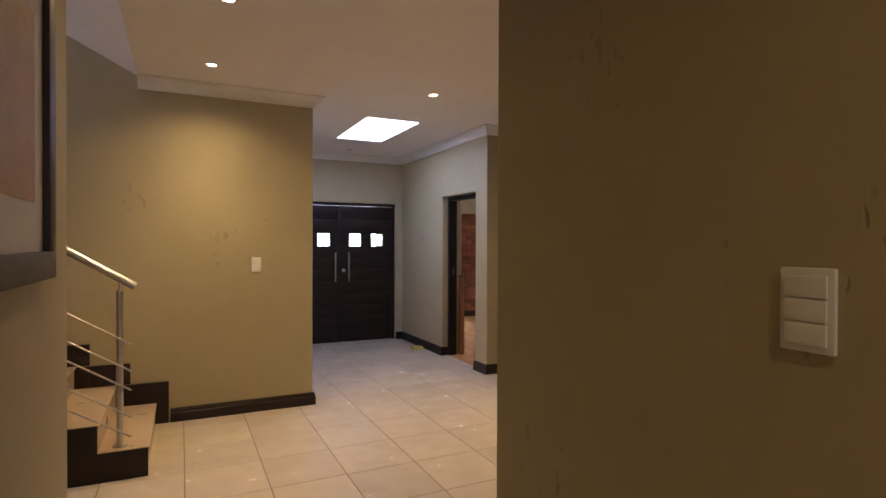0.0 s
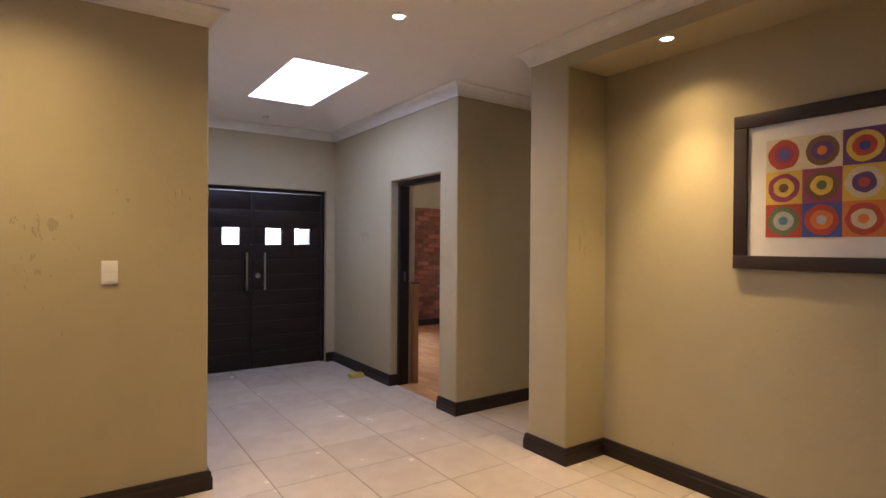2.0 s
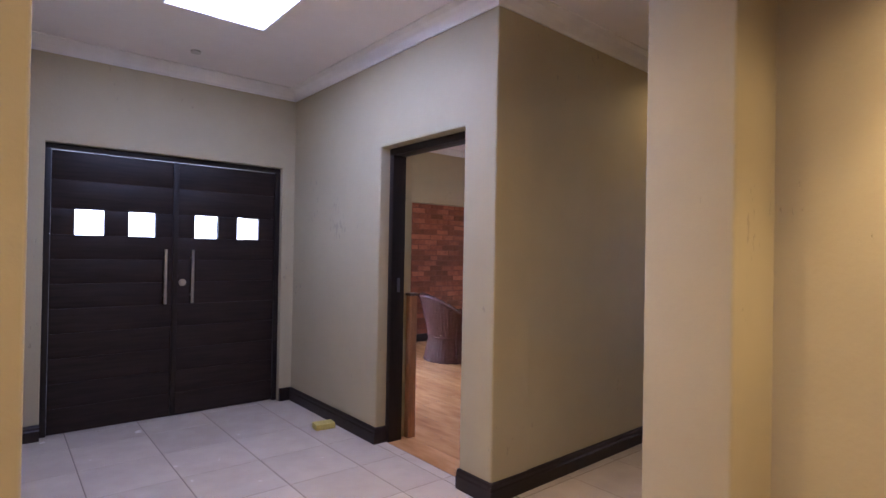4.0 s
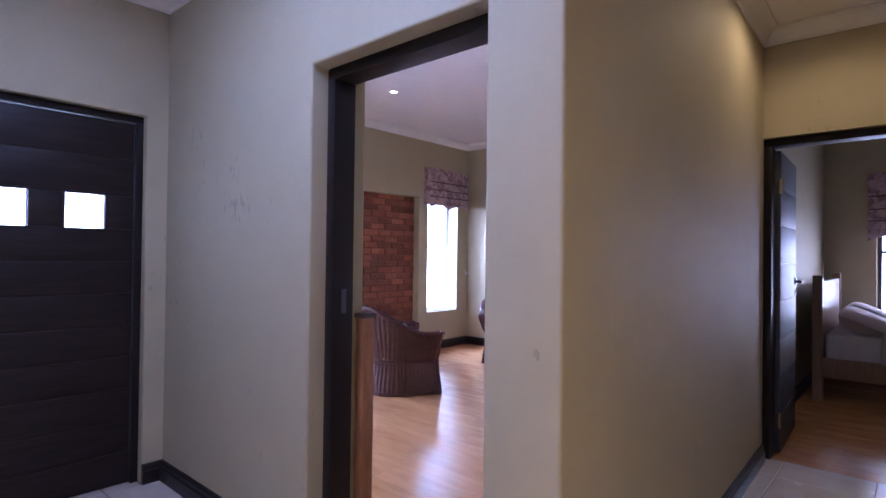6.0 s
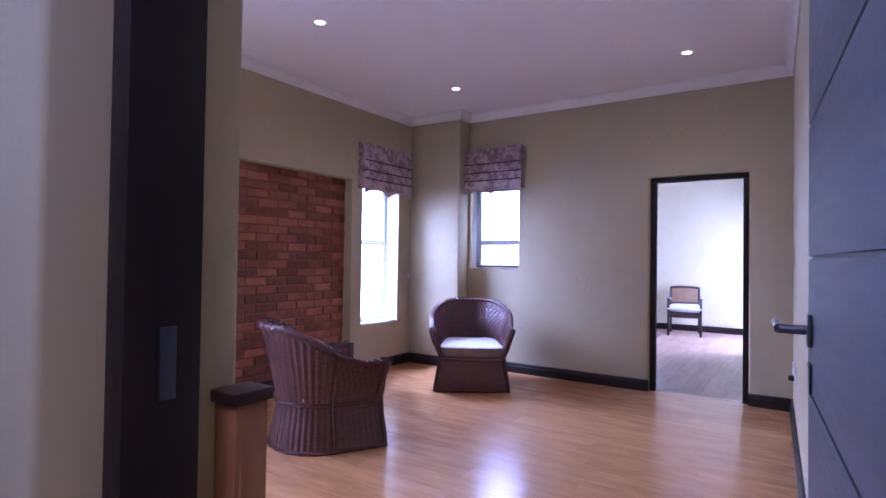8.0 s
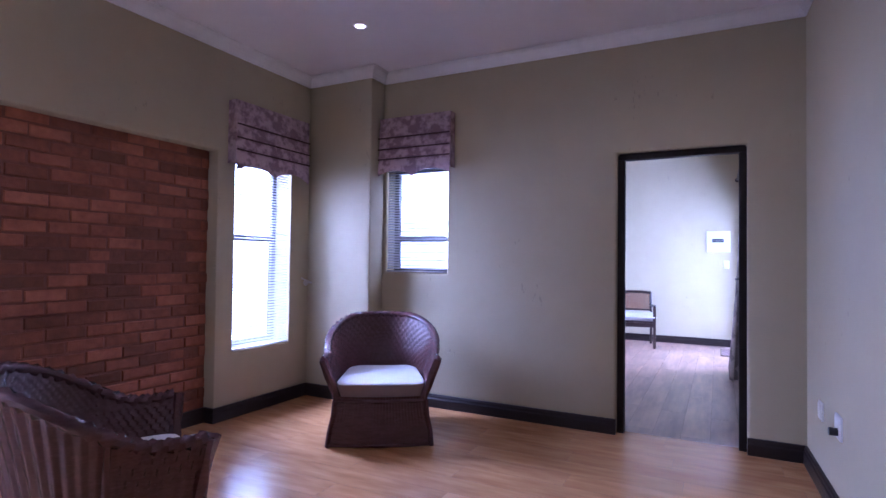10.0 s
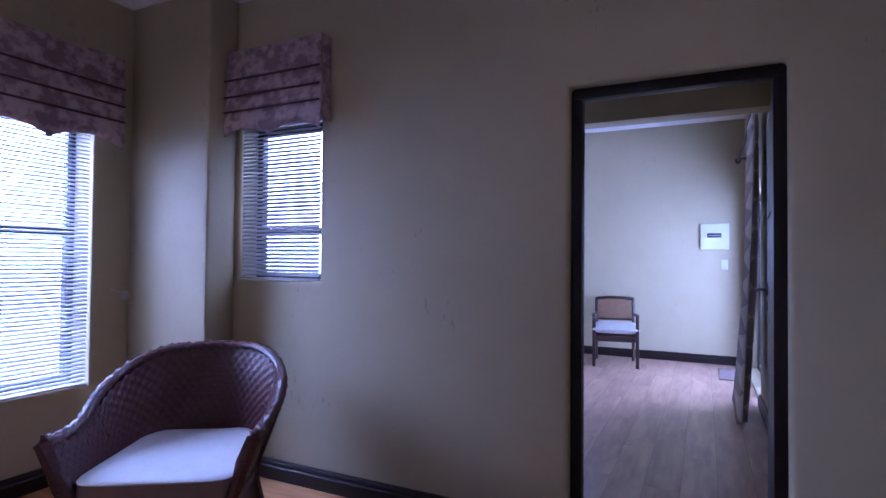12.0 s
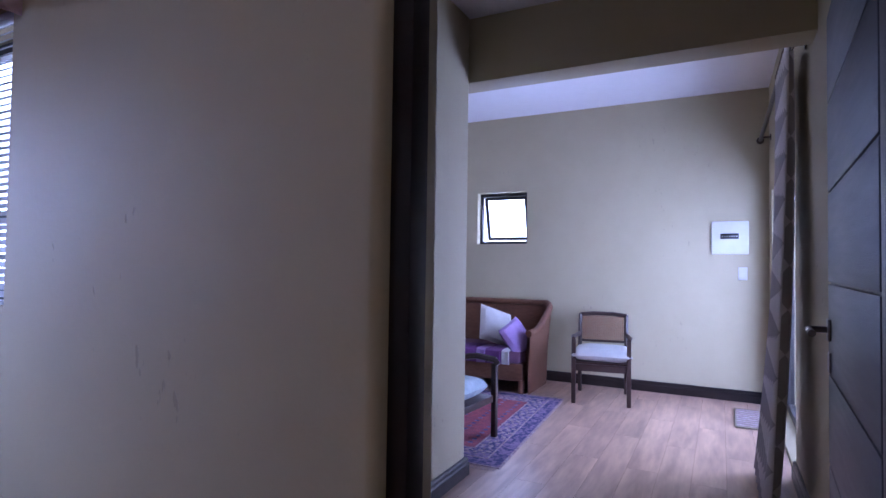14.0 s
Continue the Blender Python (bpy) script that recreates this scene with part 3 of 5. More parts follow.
# front double door
front = thing("door_1", 0, 7.47, 0, 0, "closed dark-stained double front door with four square panes", "front door", "", "structure")
for key, d in {"head": (0.853, 2.567, 2.035, 2.075), "jamb": (0.853, 0.893, 0, 2.035), "jamb_b": (2.527, 2.567, 0, 2.035)}.items():
    bpart("jamb" if "jamb" in key else "head", FRAMEWOOD, front, (d[0], d[1], -0.02, 0.10, d[2], d[3]), 0.004)
PANES = [(1.037, 1.222), (1.380, 1.565), (1.855, 2.040), (2.198, 2.383)]
PZ0, PZ1 = 1.430, 1.615
for a, b, panes in ((0.896, 1.706, PANES[:2]), (1.714, 2.524, PANES[2:])):
    zs = [0.007 + i * (PZ0 - 0.007) / 8 for i in range(9)] + [PZ1] + [PZ1 + i * (2.03 - PZ1) / 2 for i in (1, 2)]
    for z0, z1 in zip(zs, zs[1:]):
        cuts = [(a, b)] if abs(z0 - PZ0) > 1e-6 else [(a, panes[0][0]), (panes[0][1], panes[1][0]), (panes[1][1], b)]
        for c0, c1 in cuts:
            bm = bmesh.new()
            box(bm, c0, c1, 0, 0.045, z0 + 0.0004, z1 - 0.0004, 0.0010)
            part("board", bm, DARKWOOD, front, "", True)
    bm = bmesh.new()
    box(bm, a + 0.021, b - 0.021, 0.016, 0.034, 0.012, PZ0 - 0.002)
    box(bm, a + 0.021, b - 0.021, 0.016, 0.034, PZ1 + 0.002, 2.03)
    box(bm, a + 0.02, panes[0][0], 0.01, 0.04, 0.012, 2.03)
    box(bm, panes[0][1], panes[1][0], 0.012, 0.038, 0.012, 2.03)
    box(bm, panes[1][1], b - 0.02, 0.014, 0.036, 0.012, 2.03)
    part("core", bm, FRAMEWOOD, front)
    for c0, c1 in panes:
        bm = bmesh.new()
        for d in [(c0 - 0.012, c1 + 0.012, PZ0 - 0.012, PZ0), (c0 - 0.012, c1 + 0.012, PZ1, PZ1 + 0.012), (c0 - 0.012, c0, PZ0, PZ1), (c1, c1 + 0.012, PZ0, PZ1)]:
            box(bm, d[0], d[1], -0.006, 0.0, d[2], d[3], 0.002)
        bead = part("pane_bead", bm, DARKWOOD, front, "", True)
        bm = bmesh.new()
        box(bm, c0, c1, 0.02, 0.026, PZ0, PZ1)
        part("pane", bm, GLASS, bead).visible_shadow = False
bm = bmesh.new()
box(bm, 1.690, 1.730, -0.012, 0.0, 0.012, 2.03, 0.003)
part("meeting_strip", bm, FRAMEWOOD, front, "", True)
for hx in (1.632, 1.832):
    bm = bmesh.new()
    rod(bm, (hx, -0.055, 0.905), (hx, -0.055, 1.335), 0.012, n=16)
    for z in (0.97, 1.27):
        rod(bm, (hx, 0, z), (hx, -0.055, z), 0.007)
    part("pull_handle", bm, STEEL, front, "brushed steel bar pull handle", True)
bm = bmesh.new()
rod(bm, (1.767, 0.0, 1.07), (1.767, -0.012, 1.07), 0.028, n=20)
part("lock", bm, STEEL, front, "round steel lock escutcheon", True)
bm = bmesh.new()
box(bm, 0.86, 2.56, 0.02, 0.16, -0.003, 0.0055)
part("sill", bm, ALU, front)


def switch_plate(x, y, z, rz, w, h, rockers, label="white plastic light switch plate on tan wall"):
    """A plate in local xz whose front looks along local -y."""
    s = thing("light_switch", x, y, z, rz, label, "light switch")
    bpart("plate", PLASTIC, s, (-w / 2, w / 2, -0.010, 0, -h / 2, h / 2), 0.004)
    for i in range(rockers):
        z0 = -h * 0.42 + i * h * 0.84 / rockers
        bm = bmesh.new()
        vs = box(bm, -w * 0.38, w * 0.38, -0.014, -0.0102, z0 + 0.0015, z0 + h * 0.84 / rockers - 0.0015, 0.0012)
        part("rocker", bm, PLASTIC, s, "", True)
    return s


switch_plate(0.178, W1, 1.279, 0, 0.076, 0.125, 2)
switch_plate(0.425, 0.060, 1.363, -90, 0.078, 0.124, 3)
switch_plate(13.10, 5.665, 1.25, -90, 0.080, 0.125, 1)
switch_plate(7.44, 5.253, 0.44, 182, 0.10, 0.10, 1, "white plastic outlet plate low on lounge wall")
socket = switch_plate(7.03, 5.238, 0.46, 182, 0.118, 0.118, 1, "white plastic power socket low on lounge wall")
bm = bmesh.new()
rod(bm, (0.02, -0.012, -0.02), (0.02, -0.05, -0.02), 0.02)
part("plug", bm, BLACK, socket, "black plug", True)

board = thing("distribution_board", 13.10, 5.775, 1.605, -90, "white electrical distribution board on sitting room wall", "distribution board")
bpart("cover", PLASTIC, board, (-0.163, 0.163, -0.022, 0, -0.163, 0.163), 0.008)
bpart("door_strip", BLACK, board, (-0.085, 0.075, -0.026, -0.0222, -0.012, 0.042), 0.001, "black breaker window")
for i in range(7):
    bpart("breaker", STEEL, board, (-0.075 + i * 0.021, -0.062 + i * 0.021, -0.031, -0.0262, 0.006, 0.020), 0.001)


# stairs
TREAD = material("stair_tile", (0.56, 0.43, 0.31), 0.3, alt=(0.47, 0.35, 0.25), grain=7, coarse=2, bump=0.05, mix=0.4)
stairs = thing("staircase", -0.60, 3.44, 0, 0, "tiled staircase with dark stained skirting", "staircase", "", "structure")
RISE, GO, SW = 0.172, 0.272, W1 - 3.44
for i in range(11):
    x1, x0, z = -GO * i, -GO * (i + 1), RISE * (i + 1)
    bpart("riser", TREAD, stairs, (x1 - 0.02, x1, 0.012, SW, z - RISE, z - 0.018), 0)
    bpart("tread", TREAD, stairs, (x0 - 0.02, x1 + 0.012, 0.012, SW, z - 0.018, z), 0.004)
    bpart("side_skirting", BASE, stairs, (x0, x1 + 0.004, -0.012, 0.011, max(z - RISE - 0.25, 0), z + 0.004), 0.003)
    bpart("wall_skirting", BASE, stairs, (x0 + 0.10, x1 + 0.10, SW - 0.022, SW - 0.001, z + 0.001 if i else 0.001, z + 0.165), 0.003)
    bpart("wall_skirting", BASE, stairs, (x0 + 0.0, x0 + 0.10, SW - 0.0225, SW - 0.001, z + 0.001, z + 0.165), 0.003)
bm = bmesh.new()
for i in range(1, 11):
    box(bm, -GO * (i + 1), -GO * i - 0.021, 0.013, SW - 0.001, max(0, RISE * (i - 2)), RISE * (i + 1) - 0.019)
part("core", bm, GROUT, stairs)

rail = thing("stair_railing", -0.76, 3.55, RISE, 0, "brushed steel stair railing with thin horizontal rods", "railing")
SL = RISE / GO
for k in range(4):
    px, pz = -k * 0.816, k * 0.816 * SL
    bm = bmesh.new()
    rod(bm, (px, 0, pz), (px, 0, pz + 0.985), 0.020, n=18)
    rod(bm, (px, 0, pz + 0.985), (px, 0, pz + 1.045), 0.007)
    rod(bm, (px, 0, pz), (px, 0, pz + 0.008), 0.042, n=18)
    part("post", bm, STEEL, rail, "", True)
for z in (0.13, 0.255, 0.425, 0.545, 0.715):
    bm = bmesh.new()
    rod(bm, (0.065, -0.026, z - 0.065 * SL - 0.03), (-2.55, -0.026, z + 2.55 * SL - 0.03), 0.0065, n=10)
    part("rod", bm, STEEL, rail, "", True)
bm = bmesh.new()
rod(bm, (0.085, 0, 1.065 - 0.085 * SL), (-2.55, 0, 1.065 + 2.55 * SL), 0.025, n=18)
part("handrail", bm, STEEL, rail, "round satin handrail", True)

# pictures
FRAME = material("dark_picture_frame", (0.030, 0.014, 0.010), 0.45, alt=(0.018, 0.009, 0.007), grain=20, bump=0.05)
MAT = material("picture_mount", (0.74, 0.70, 0.66), 0.7, bump=0.02)


def flat_paint(name, c):
    return material(name, c, 0.55, alt=tuple(v * 0.72 for v in c), grain=70, coarse=18, fine=300, bump=0.05, mix=0.3)


INK = {k: flat_paint("print_" + k, c) for k, c in {"red": (0.50, 0.06, 0.03), "orange": (0.70, 0.20, 0.03), "yellow": (0.72, 0.47, 0.05), "cream": (0.68, 0.58, 0.36), "violet": (0.13, 0.05, 0.16), "blue": (0.07, 0.09, 0.32), "green": (0.13, 0.17, 0.07), "plum": (0.32, 0.05, 0.12), "grey": (0.45, 0.45, 0.42), "brown": (0.20, 0.10, 0.04), "teal": (0.08, 0.20, 0.26)}.items()}


def picture(x, y, z, rz, w, h, fw, label):
    p = thing("framed_picture", x, y, z, rz, label, "picture")
    for d in ((-w / 2, w / 2, -h / 2, -h / 2 + fw), (-w / 2, w / 2, h / 2 - fw, h / 2), (-w / 2, -w / 2 + fw, -h / 2 + fw, h / 2 - fw), (w / 2 - fw, w / 2, -h / 2 + fw, h / 2 - fw)):
        bpart("frame_bar", FRAME, p, (d[0], d[1], -0.032, 0, d[2], d[3]), 0.007)
    bpart("mount", MAT, p, (-w / 2 + fw, w / 2 - fw, -0.014, -0.002, -h / 2 + fw, h / 2 - fw), 0)
    return p


art = picture(3.06, 2.20, 1.737, -90, 1.02, 0.835, 0.072, "framed print of coloured concentric rings, dark wooden frame")
CELLS = ["cream red plum blue", "cream brown violet orange", "violet yellow red blue", "violet cream orange green", "yellow plum yellow brown", "plum brown yellow green", "yellow cream violet red", "plum grey red cream",
         "red green grey teal", "blue red orange grey", "orange red cream orange", "violet plum yellow brown"]
AX, AZ, CW, CH = -0.345, 0.262, 0.1725, 0.170
for k, names in enumerate(CELLS):
    cx, cz = AX + (k % 4 + 0.5) * CW, AZ - (k // 4 + 0.5) * CH
    tones = names.split()
    bpart("print_square", INK[tones[0]], art, (cx - CW / 2, cx + CW / 2, -0.0160, -0.0142, cz - CH / 2, cz + CH / 2), 0)
    for q, (tone, r) in enumerate(zip(tones[1:], (0.074, 0.048, 0.022))):
        bm = bmesh.new()
        ring = []
        for i in range(30):
            a = 2 * math.pi * i / 30
            rr = r * (1 + 0.09 * noise.noise(Vector((math.cos(a) * 1.6 + k * 3, math.sin(a) * 1.6, q * 5))))
            ring.append(bm.verts.new((cx + rr * math.cos(a) * 1.02, -0.0162 - 0.0004 * (q + 1), cz + rr * math.sin(a))))
        bm.faces.new(ring)
        part("print_ring", bm, INK[tone], art)
side = picture(-0.757, 0.80, 1.86, 90, 1.25, 1.0, 0.075, "framed beige abstract print with dark wooden frame")
bpart("print", flat_paint("print_sand", (0.52, 0.34, 0.16)), side, (-0.40, 0.455, -0.0165, -0.0142, -0.30, 0.17), 0)
bpart("print", flat_paint("print_pale", (0.50, 0.40, 0.33)), side, (-0.40, 0.455, -0.0165, -0.0142, 0.171, 0.215), 0)
bpart("print", flat_paint("print_rust", (0.33, 0.21, 0.14)), side, (-0.40, 0.455, -0.0165, -0.0142, 0.216, 0.36), 0)

# windows
def window(name, axis, p, a0, a1, z0, z1, transoms=(), fw=0.045, d=0.05, mullions=()):
    w = thing(name, 0, 0, 0, 0, "dark aluminium framed window with clear glass", "window", "", "structure")
    bars = [(a0, a1, z0, z0 + fw), (a0, a1, z1 - fw, z1), (a0, a0 + fw, z0 + fw, z1 - fw), (a1 - fw, a1, z0 + fw, z1 - fw)]
    bars += [(a0 + fw, a1 - fw, t - 0.02, t + 0.02) for t in transoms] + [(m - 0.02, m + 0.02, z0 + fw, z1 - fw) for m in mullions]
    for b in bars:
        bpart("window_frame", ALU, w, (p, p + d, b[0], b[1], b[2], b[3]) if axis == "x" else (b[0], b[1], p, p + d, b[2], b[3]), 0.003)
    q = p + d / 2
    dims = (q - 0.003, q + 0.003, a0 + fw, a1 - fw, z0 + fw, z1 - fw) if axis == "x" else (a0 + fw, a1 - fw, q - 0.003, q + 0.003, z0 + fw, z1 - fw)
    bpart("pane", GLASS, w, dims, 0).visible_shadow = False
    return w


window("window_1", "y", 9.38, 6.82, 7.45, 0.515, 2.10, [1.43])
window("window_7", "y", 9.38, 3.25, 4.15, 0.515, 2.10, [1.43])
# unseen stairwell window, added so the fill lamp can shine in
window("added_stair_window", "x", -4.33, 2.55, 3.95, 3.05, 4.25, [3.9], mullions=[3.25])
window("window_2", "x", 8.04, 7.85, 8.47, 1.15, 2.10, [1.45])
window("window_4", "x", 9.42, 3.55, 4.50, 0.66, 2.0, [1.4], mullions=[4.0])
window("window_5", "y", 5.26, 11.05, 12.90, 0.02, 2.05, (), 0.06, 0.06, [11.97])
w3 = thing("window_3", 0, 0, 0, 0, "small dark framed top-hung window, open", "window", "", "structure")
for b in [(7.885, 8.515, 1.555, 1.59), (7.885, 8.515, 2.14, 2.175), (7.885, 7.92, 1.59, 2.14), (8.48, 8.515, 1.59, 2.14)]:
    bpart("window_frame", ALU, w3, (13.19, 13.24, *b), 0.003)
sash = new("sash")
sash.parent = w3
sash.matrix_local = pose(13.22, 8.2, 2.135, 0, -14, 0)
for b in [(-0.275, 0.275, -0.54, -0.50), (-0.275, 0.275, -0.04, 0.0), (-0.275, -0.235, -0.50, -0.04), (0.235, 0.275, -0.50, -0.04)]:
    bpart("sash_bar", ALU, sash, (0, 0.035, *b), 0.003)
bpart("pane", GLASS, sash, (0.014, 0.019, -0.235, 0.235, -0.50, -0.04), 0).visible_shadow = False

FABRIC = material("damask_fabric", (0.50, 0.36, 0.38), 0.85, alt=(0.24, 0.15, 0.175), grain=20, coarse=8, fine=400, bump=0.25, mix=0.84, sheen=0.3)
PIPING = material("dark_plum_piping", (0.07, 0.030, 0.040), 0.8, bump=0.1)


def roman_blind(x, y, z, rz, w, h, scallops=2):
    """Hangs in local xz, z down from the origin, front towards -y."""
    b = thing("roman_blind", x, y, z, rz, "raised mauve damask roman blind with dark piping", "blind", "roman blinds")
    bm = bmesh.new()
    nx, folds = 36, [0.0, 0.36, 0.56, 0.74, 1.0]
    prof = []
    for k in range(len(folds) - 1):
        for i in range(5):
            f = i / 5
            prof.append((folds[k] + (folds[k + 1] - folds[k]) * f, 0.075 + 0.020 * (f ** 1.5) + 0.004 * k))
    prof.append((1.0, 0.090))
    for side in (0, 0.004):
        rows = []
        for f, o in prof:
            row = []
            for i in range(nx + 1):
                u = i / nx
                drop = f * h
                if f > 0.8:
                    drop += (f - 0.8) / 0.2 * (-0.060 * abs(math.sin(u * math.pi * scallops)) ** 0.7 + 0.035)
                row.append(bm.verts.new((-w / 2 + w * u, -o + side + 0.004 * math.sin(u * 9 + f * 4), -drop)))
            rows.append(row)
        for r0, r1 in zip(rows, rows[1:]):
            for i in range(nx):
                bm.faces.new([r0[i], r0[i + 1], r1[i + 1], r1[i]])
    part("panel", bm, FABRIC, b, "", True)
    for s in (-1, 1):
        bm = bmesh.new()
        box(bm, s * w / 2 - 0.003, s * w / 2 + 0.003, -0.088, 0, -h * 0.94, 0, 0.002)
        part("side_return", bm, FABRIC, b)
    bpart("head_rail", FABRIC, b, (-w / 2 + 0.004, w / 2 - 0.004, -0.074, 0, -0.02, 0.004), 0.002)
    for f in folds[1:4]:
        bm = bmesh.new()
        rod(bm, (-w / 2, -0.100, -f * h), (w / 2, -0.100, -f * h), 0.0065, n=8)
        part("piping", bm, PIPING, b, "dark plum piping", True)
    return b


def venetian(x, y, z, rz, w, h, tilt=24, pitch=0.0235):
    b = thing("venetian_blind", x, y, z, rz, "lowered pale metal venetian blind in window reveal", "blind", "venetian blinds")
    bpart("head_rail", SLAT, b, (-w / 2, w / 2, -0.013, 0.013, -0.025, 0), 0.002)
    bm = bmesh.new()
    c, s = math.cos(radians(tilt)), math.sin(radians(tilt))
    rows = []
    for o, lift in ((-0.0125, 0), (-0.006, 0.0016), (0.006, 0.0016), (0.0125, 0)):
        rows.append([bm.verts.new((sx * (w / 2 - 0.004), o * c - lift * s, o * s + lift * c)) for sx in (-1, 1)])
    for a, q in zip(rows, rows[1:]):
        bm.faces.new([a[0], a[1], q[1], q[0]])
    me = mesh_of("slat", bm, SLAT)
    for i in range(int((h - 0.04) / pitch)):
        ob = new("slat", me)
        ob.parent, ob.location = b, (0, 0, -0.038 - i * pitch)
        ob.rotation_euler = (random.uniform(-0.04, 0.04), random.uniform(-0.002, 0.002), 0)
    for sx in (-0.3, 0.3):
        bm = bmesh.new()
        rod(bm, (sx * w, -0.0135, -0.02), (sx * w, -0.0135, -h), 0.0011, n=5)
        part("cord", bm, SLAT, b)
    bpart("bottom_rail", SLAT, b, (-w / 2 + 0.003, w / 2 - 0.003, -0.013, 0.013, -h, -h + 0.012), 0.002)


roman_blind(7.155, 9.20, 2.50, 0, 0.83, 0.53)
roman_blind(7.89, 8.155, 2.525, -90, 0.74, 0.50)
roman_blind(9.30, 4.05, 2.30, -90, 1.05, 0.74)
venetian(7.135, 9.222, 2.095, 0, 0.615, 1.575, 36)
venetian(7.912, 8.16, 2.095, -90, 0.605, 0.94, 48)

hook = thing("tieback_hook", 7.61, 9.20, 1.05, 0, "small curled chrome curtain tie-back hook on wall", "hook")
bm = bmesh.new()
rod(bm, (0.05, 0, -0.01), (0.05, -0.006, -0.01), 0.03, n=20)
rod(bm, (0.05, -0.004, -0.01), (0.05, -0.07, -0.01), 0.006)
rod(bm, (0.05, -0.07, -0.01), (-0.09, -0.075, 0.035), 0.0055)
part("hook_arm", bm, STEEL, hook, "", True)

# ---- furniture ----
WICKER = material("dark_wicker", (0.105, 0.042, 0.040), 0.24, alt=(0.062, 0.023, 0.022), grain=60, coarse=14, fine=300, bump=0.2, stretch=(1, 1, 5), mix=0.4)
CANE = material("brown_cane", (0.30, 0.13, 0.055), 0.5, alt=(0.17, 0.065, 0.03), grain=60, coarse=14, fine=300, bump=0.5, stretch=(1, 1, 5), mix=0.6)
CUSHION = material("off_white_cotton", (0.62, 0.60, 0.58), 0.9, alt=(0.54, 0.52, 0.50), grain=18, coarse=4, fine=500, bump=0.3, sheen=0.2)
# side of the white cushion, with its shade put into the colour
BOXING_SHADE = material("shaded_cushion_side", (0.26, 0.17, 0.14), 0.9, alt=(0.20, 0.13, 0.11), grain=18, coarse=4, fine=500, bump=0.3)
MAHOG = material("dark_brown_polished_wood", (0.045, 0.022, 0.016), 0.35, alt=(0.025, 0.012, 0.010), grain=20, bump=0.05, stretch=(1, 1, 5))
PINE = material("orange_wood", (0.34, 0.15, 0.06), 0.45, alt=(0.22, 0.085, 0.03), grain=9, coarse=3, bump=0.1, stretch=(8, 8, 1), mix=0.55)


def sweep(bm, pts, radius, n=8, twist=0.0, lump=0.0, lumps=1.0):
    """A tube along points; lump and twist give a braided surface."""
    rings = []
    pts = [Vector(p) for p in pts]
    run = 0.0
    for i, p in enumerate(pts):
        d = (pts[min(i + 1, len(pts) - 1)] - pts[max(i - 1, 0)]).normalized()
        up = Vector((0, 0, 1)) if abs(d.z) < 0.9 else Vector((0, 1, 0))
        s = d.cross(up).normalized()
        t = s.cross(d)
        run += (p - pts[i - 1]).length if i else 0
        ring = []
        for k in range(n):
            a = 2 * math.pi * k / n
            r = radius * (1 + lump * math.sin(3 * a + run * lumps))
            ring.append(bm.verts.new(p + s * r * math.cos(a) + t * r * math.sin(a)))
        rings.append(ring)
    for a, b in zip(rings, rings[1:]):
        for k in range(n):
            bm.faces.new([a[k], a[(k + 1) % n], b[(k + 1) % n], b[k]])
    bm.faces.new(rings[0])
    bm.faces.new(rings[-1][::-1])


def smooth01(t):
    t = max(0.0, min(1.0, t))
    return t * t * (3 - 2 * t)


def pillow(bm, w, d, h, n=14, seed=0, pinch=0.0):
    """A soft cushion centred on the origin, resting on z = 0."""
    grid = {}
    for s in (1, -1):
        for i in range(n + 1):
            for k in range(n + 1):
                u, v = 2 * i / n - 1, 2 * k / n - 1
                f = (max(0, 1 - u ** 4) * max(0, 1 - v ** 4)) ** 0.42
                pull = 1 - pinch * (1 - (u * v) ** 2) * max(abs(u), abs(v)) ** 3
                wob = 0.06 * noise.noise(Vector((u * 2 + seed, v * 2, s)))
                z = h / 2 + s * (h / 2) * (f * (1 + wob))
                if s < 0 and (i in (0, n) or k in (0, n)):
                    grid[s, i, k] = grid[1, i, k]
                else:
                    grid[s, i, k] = bm.verts.new((u * w / 2 * pull, v * d / 2 * pull, z))
        for i in range(n):
            for k in range(n):
                f = [grid[s, i, k], grid[s, i + 1, k], grid[s, i + 1, k + 1], grid[s, i, k + 1]]
                if len(set(f)) > 2:
                    bm.faces.new(f)


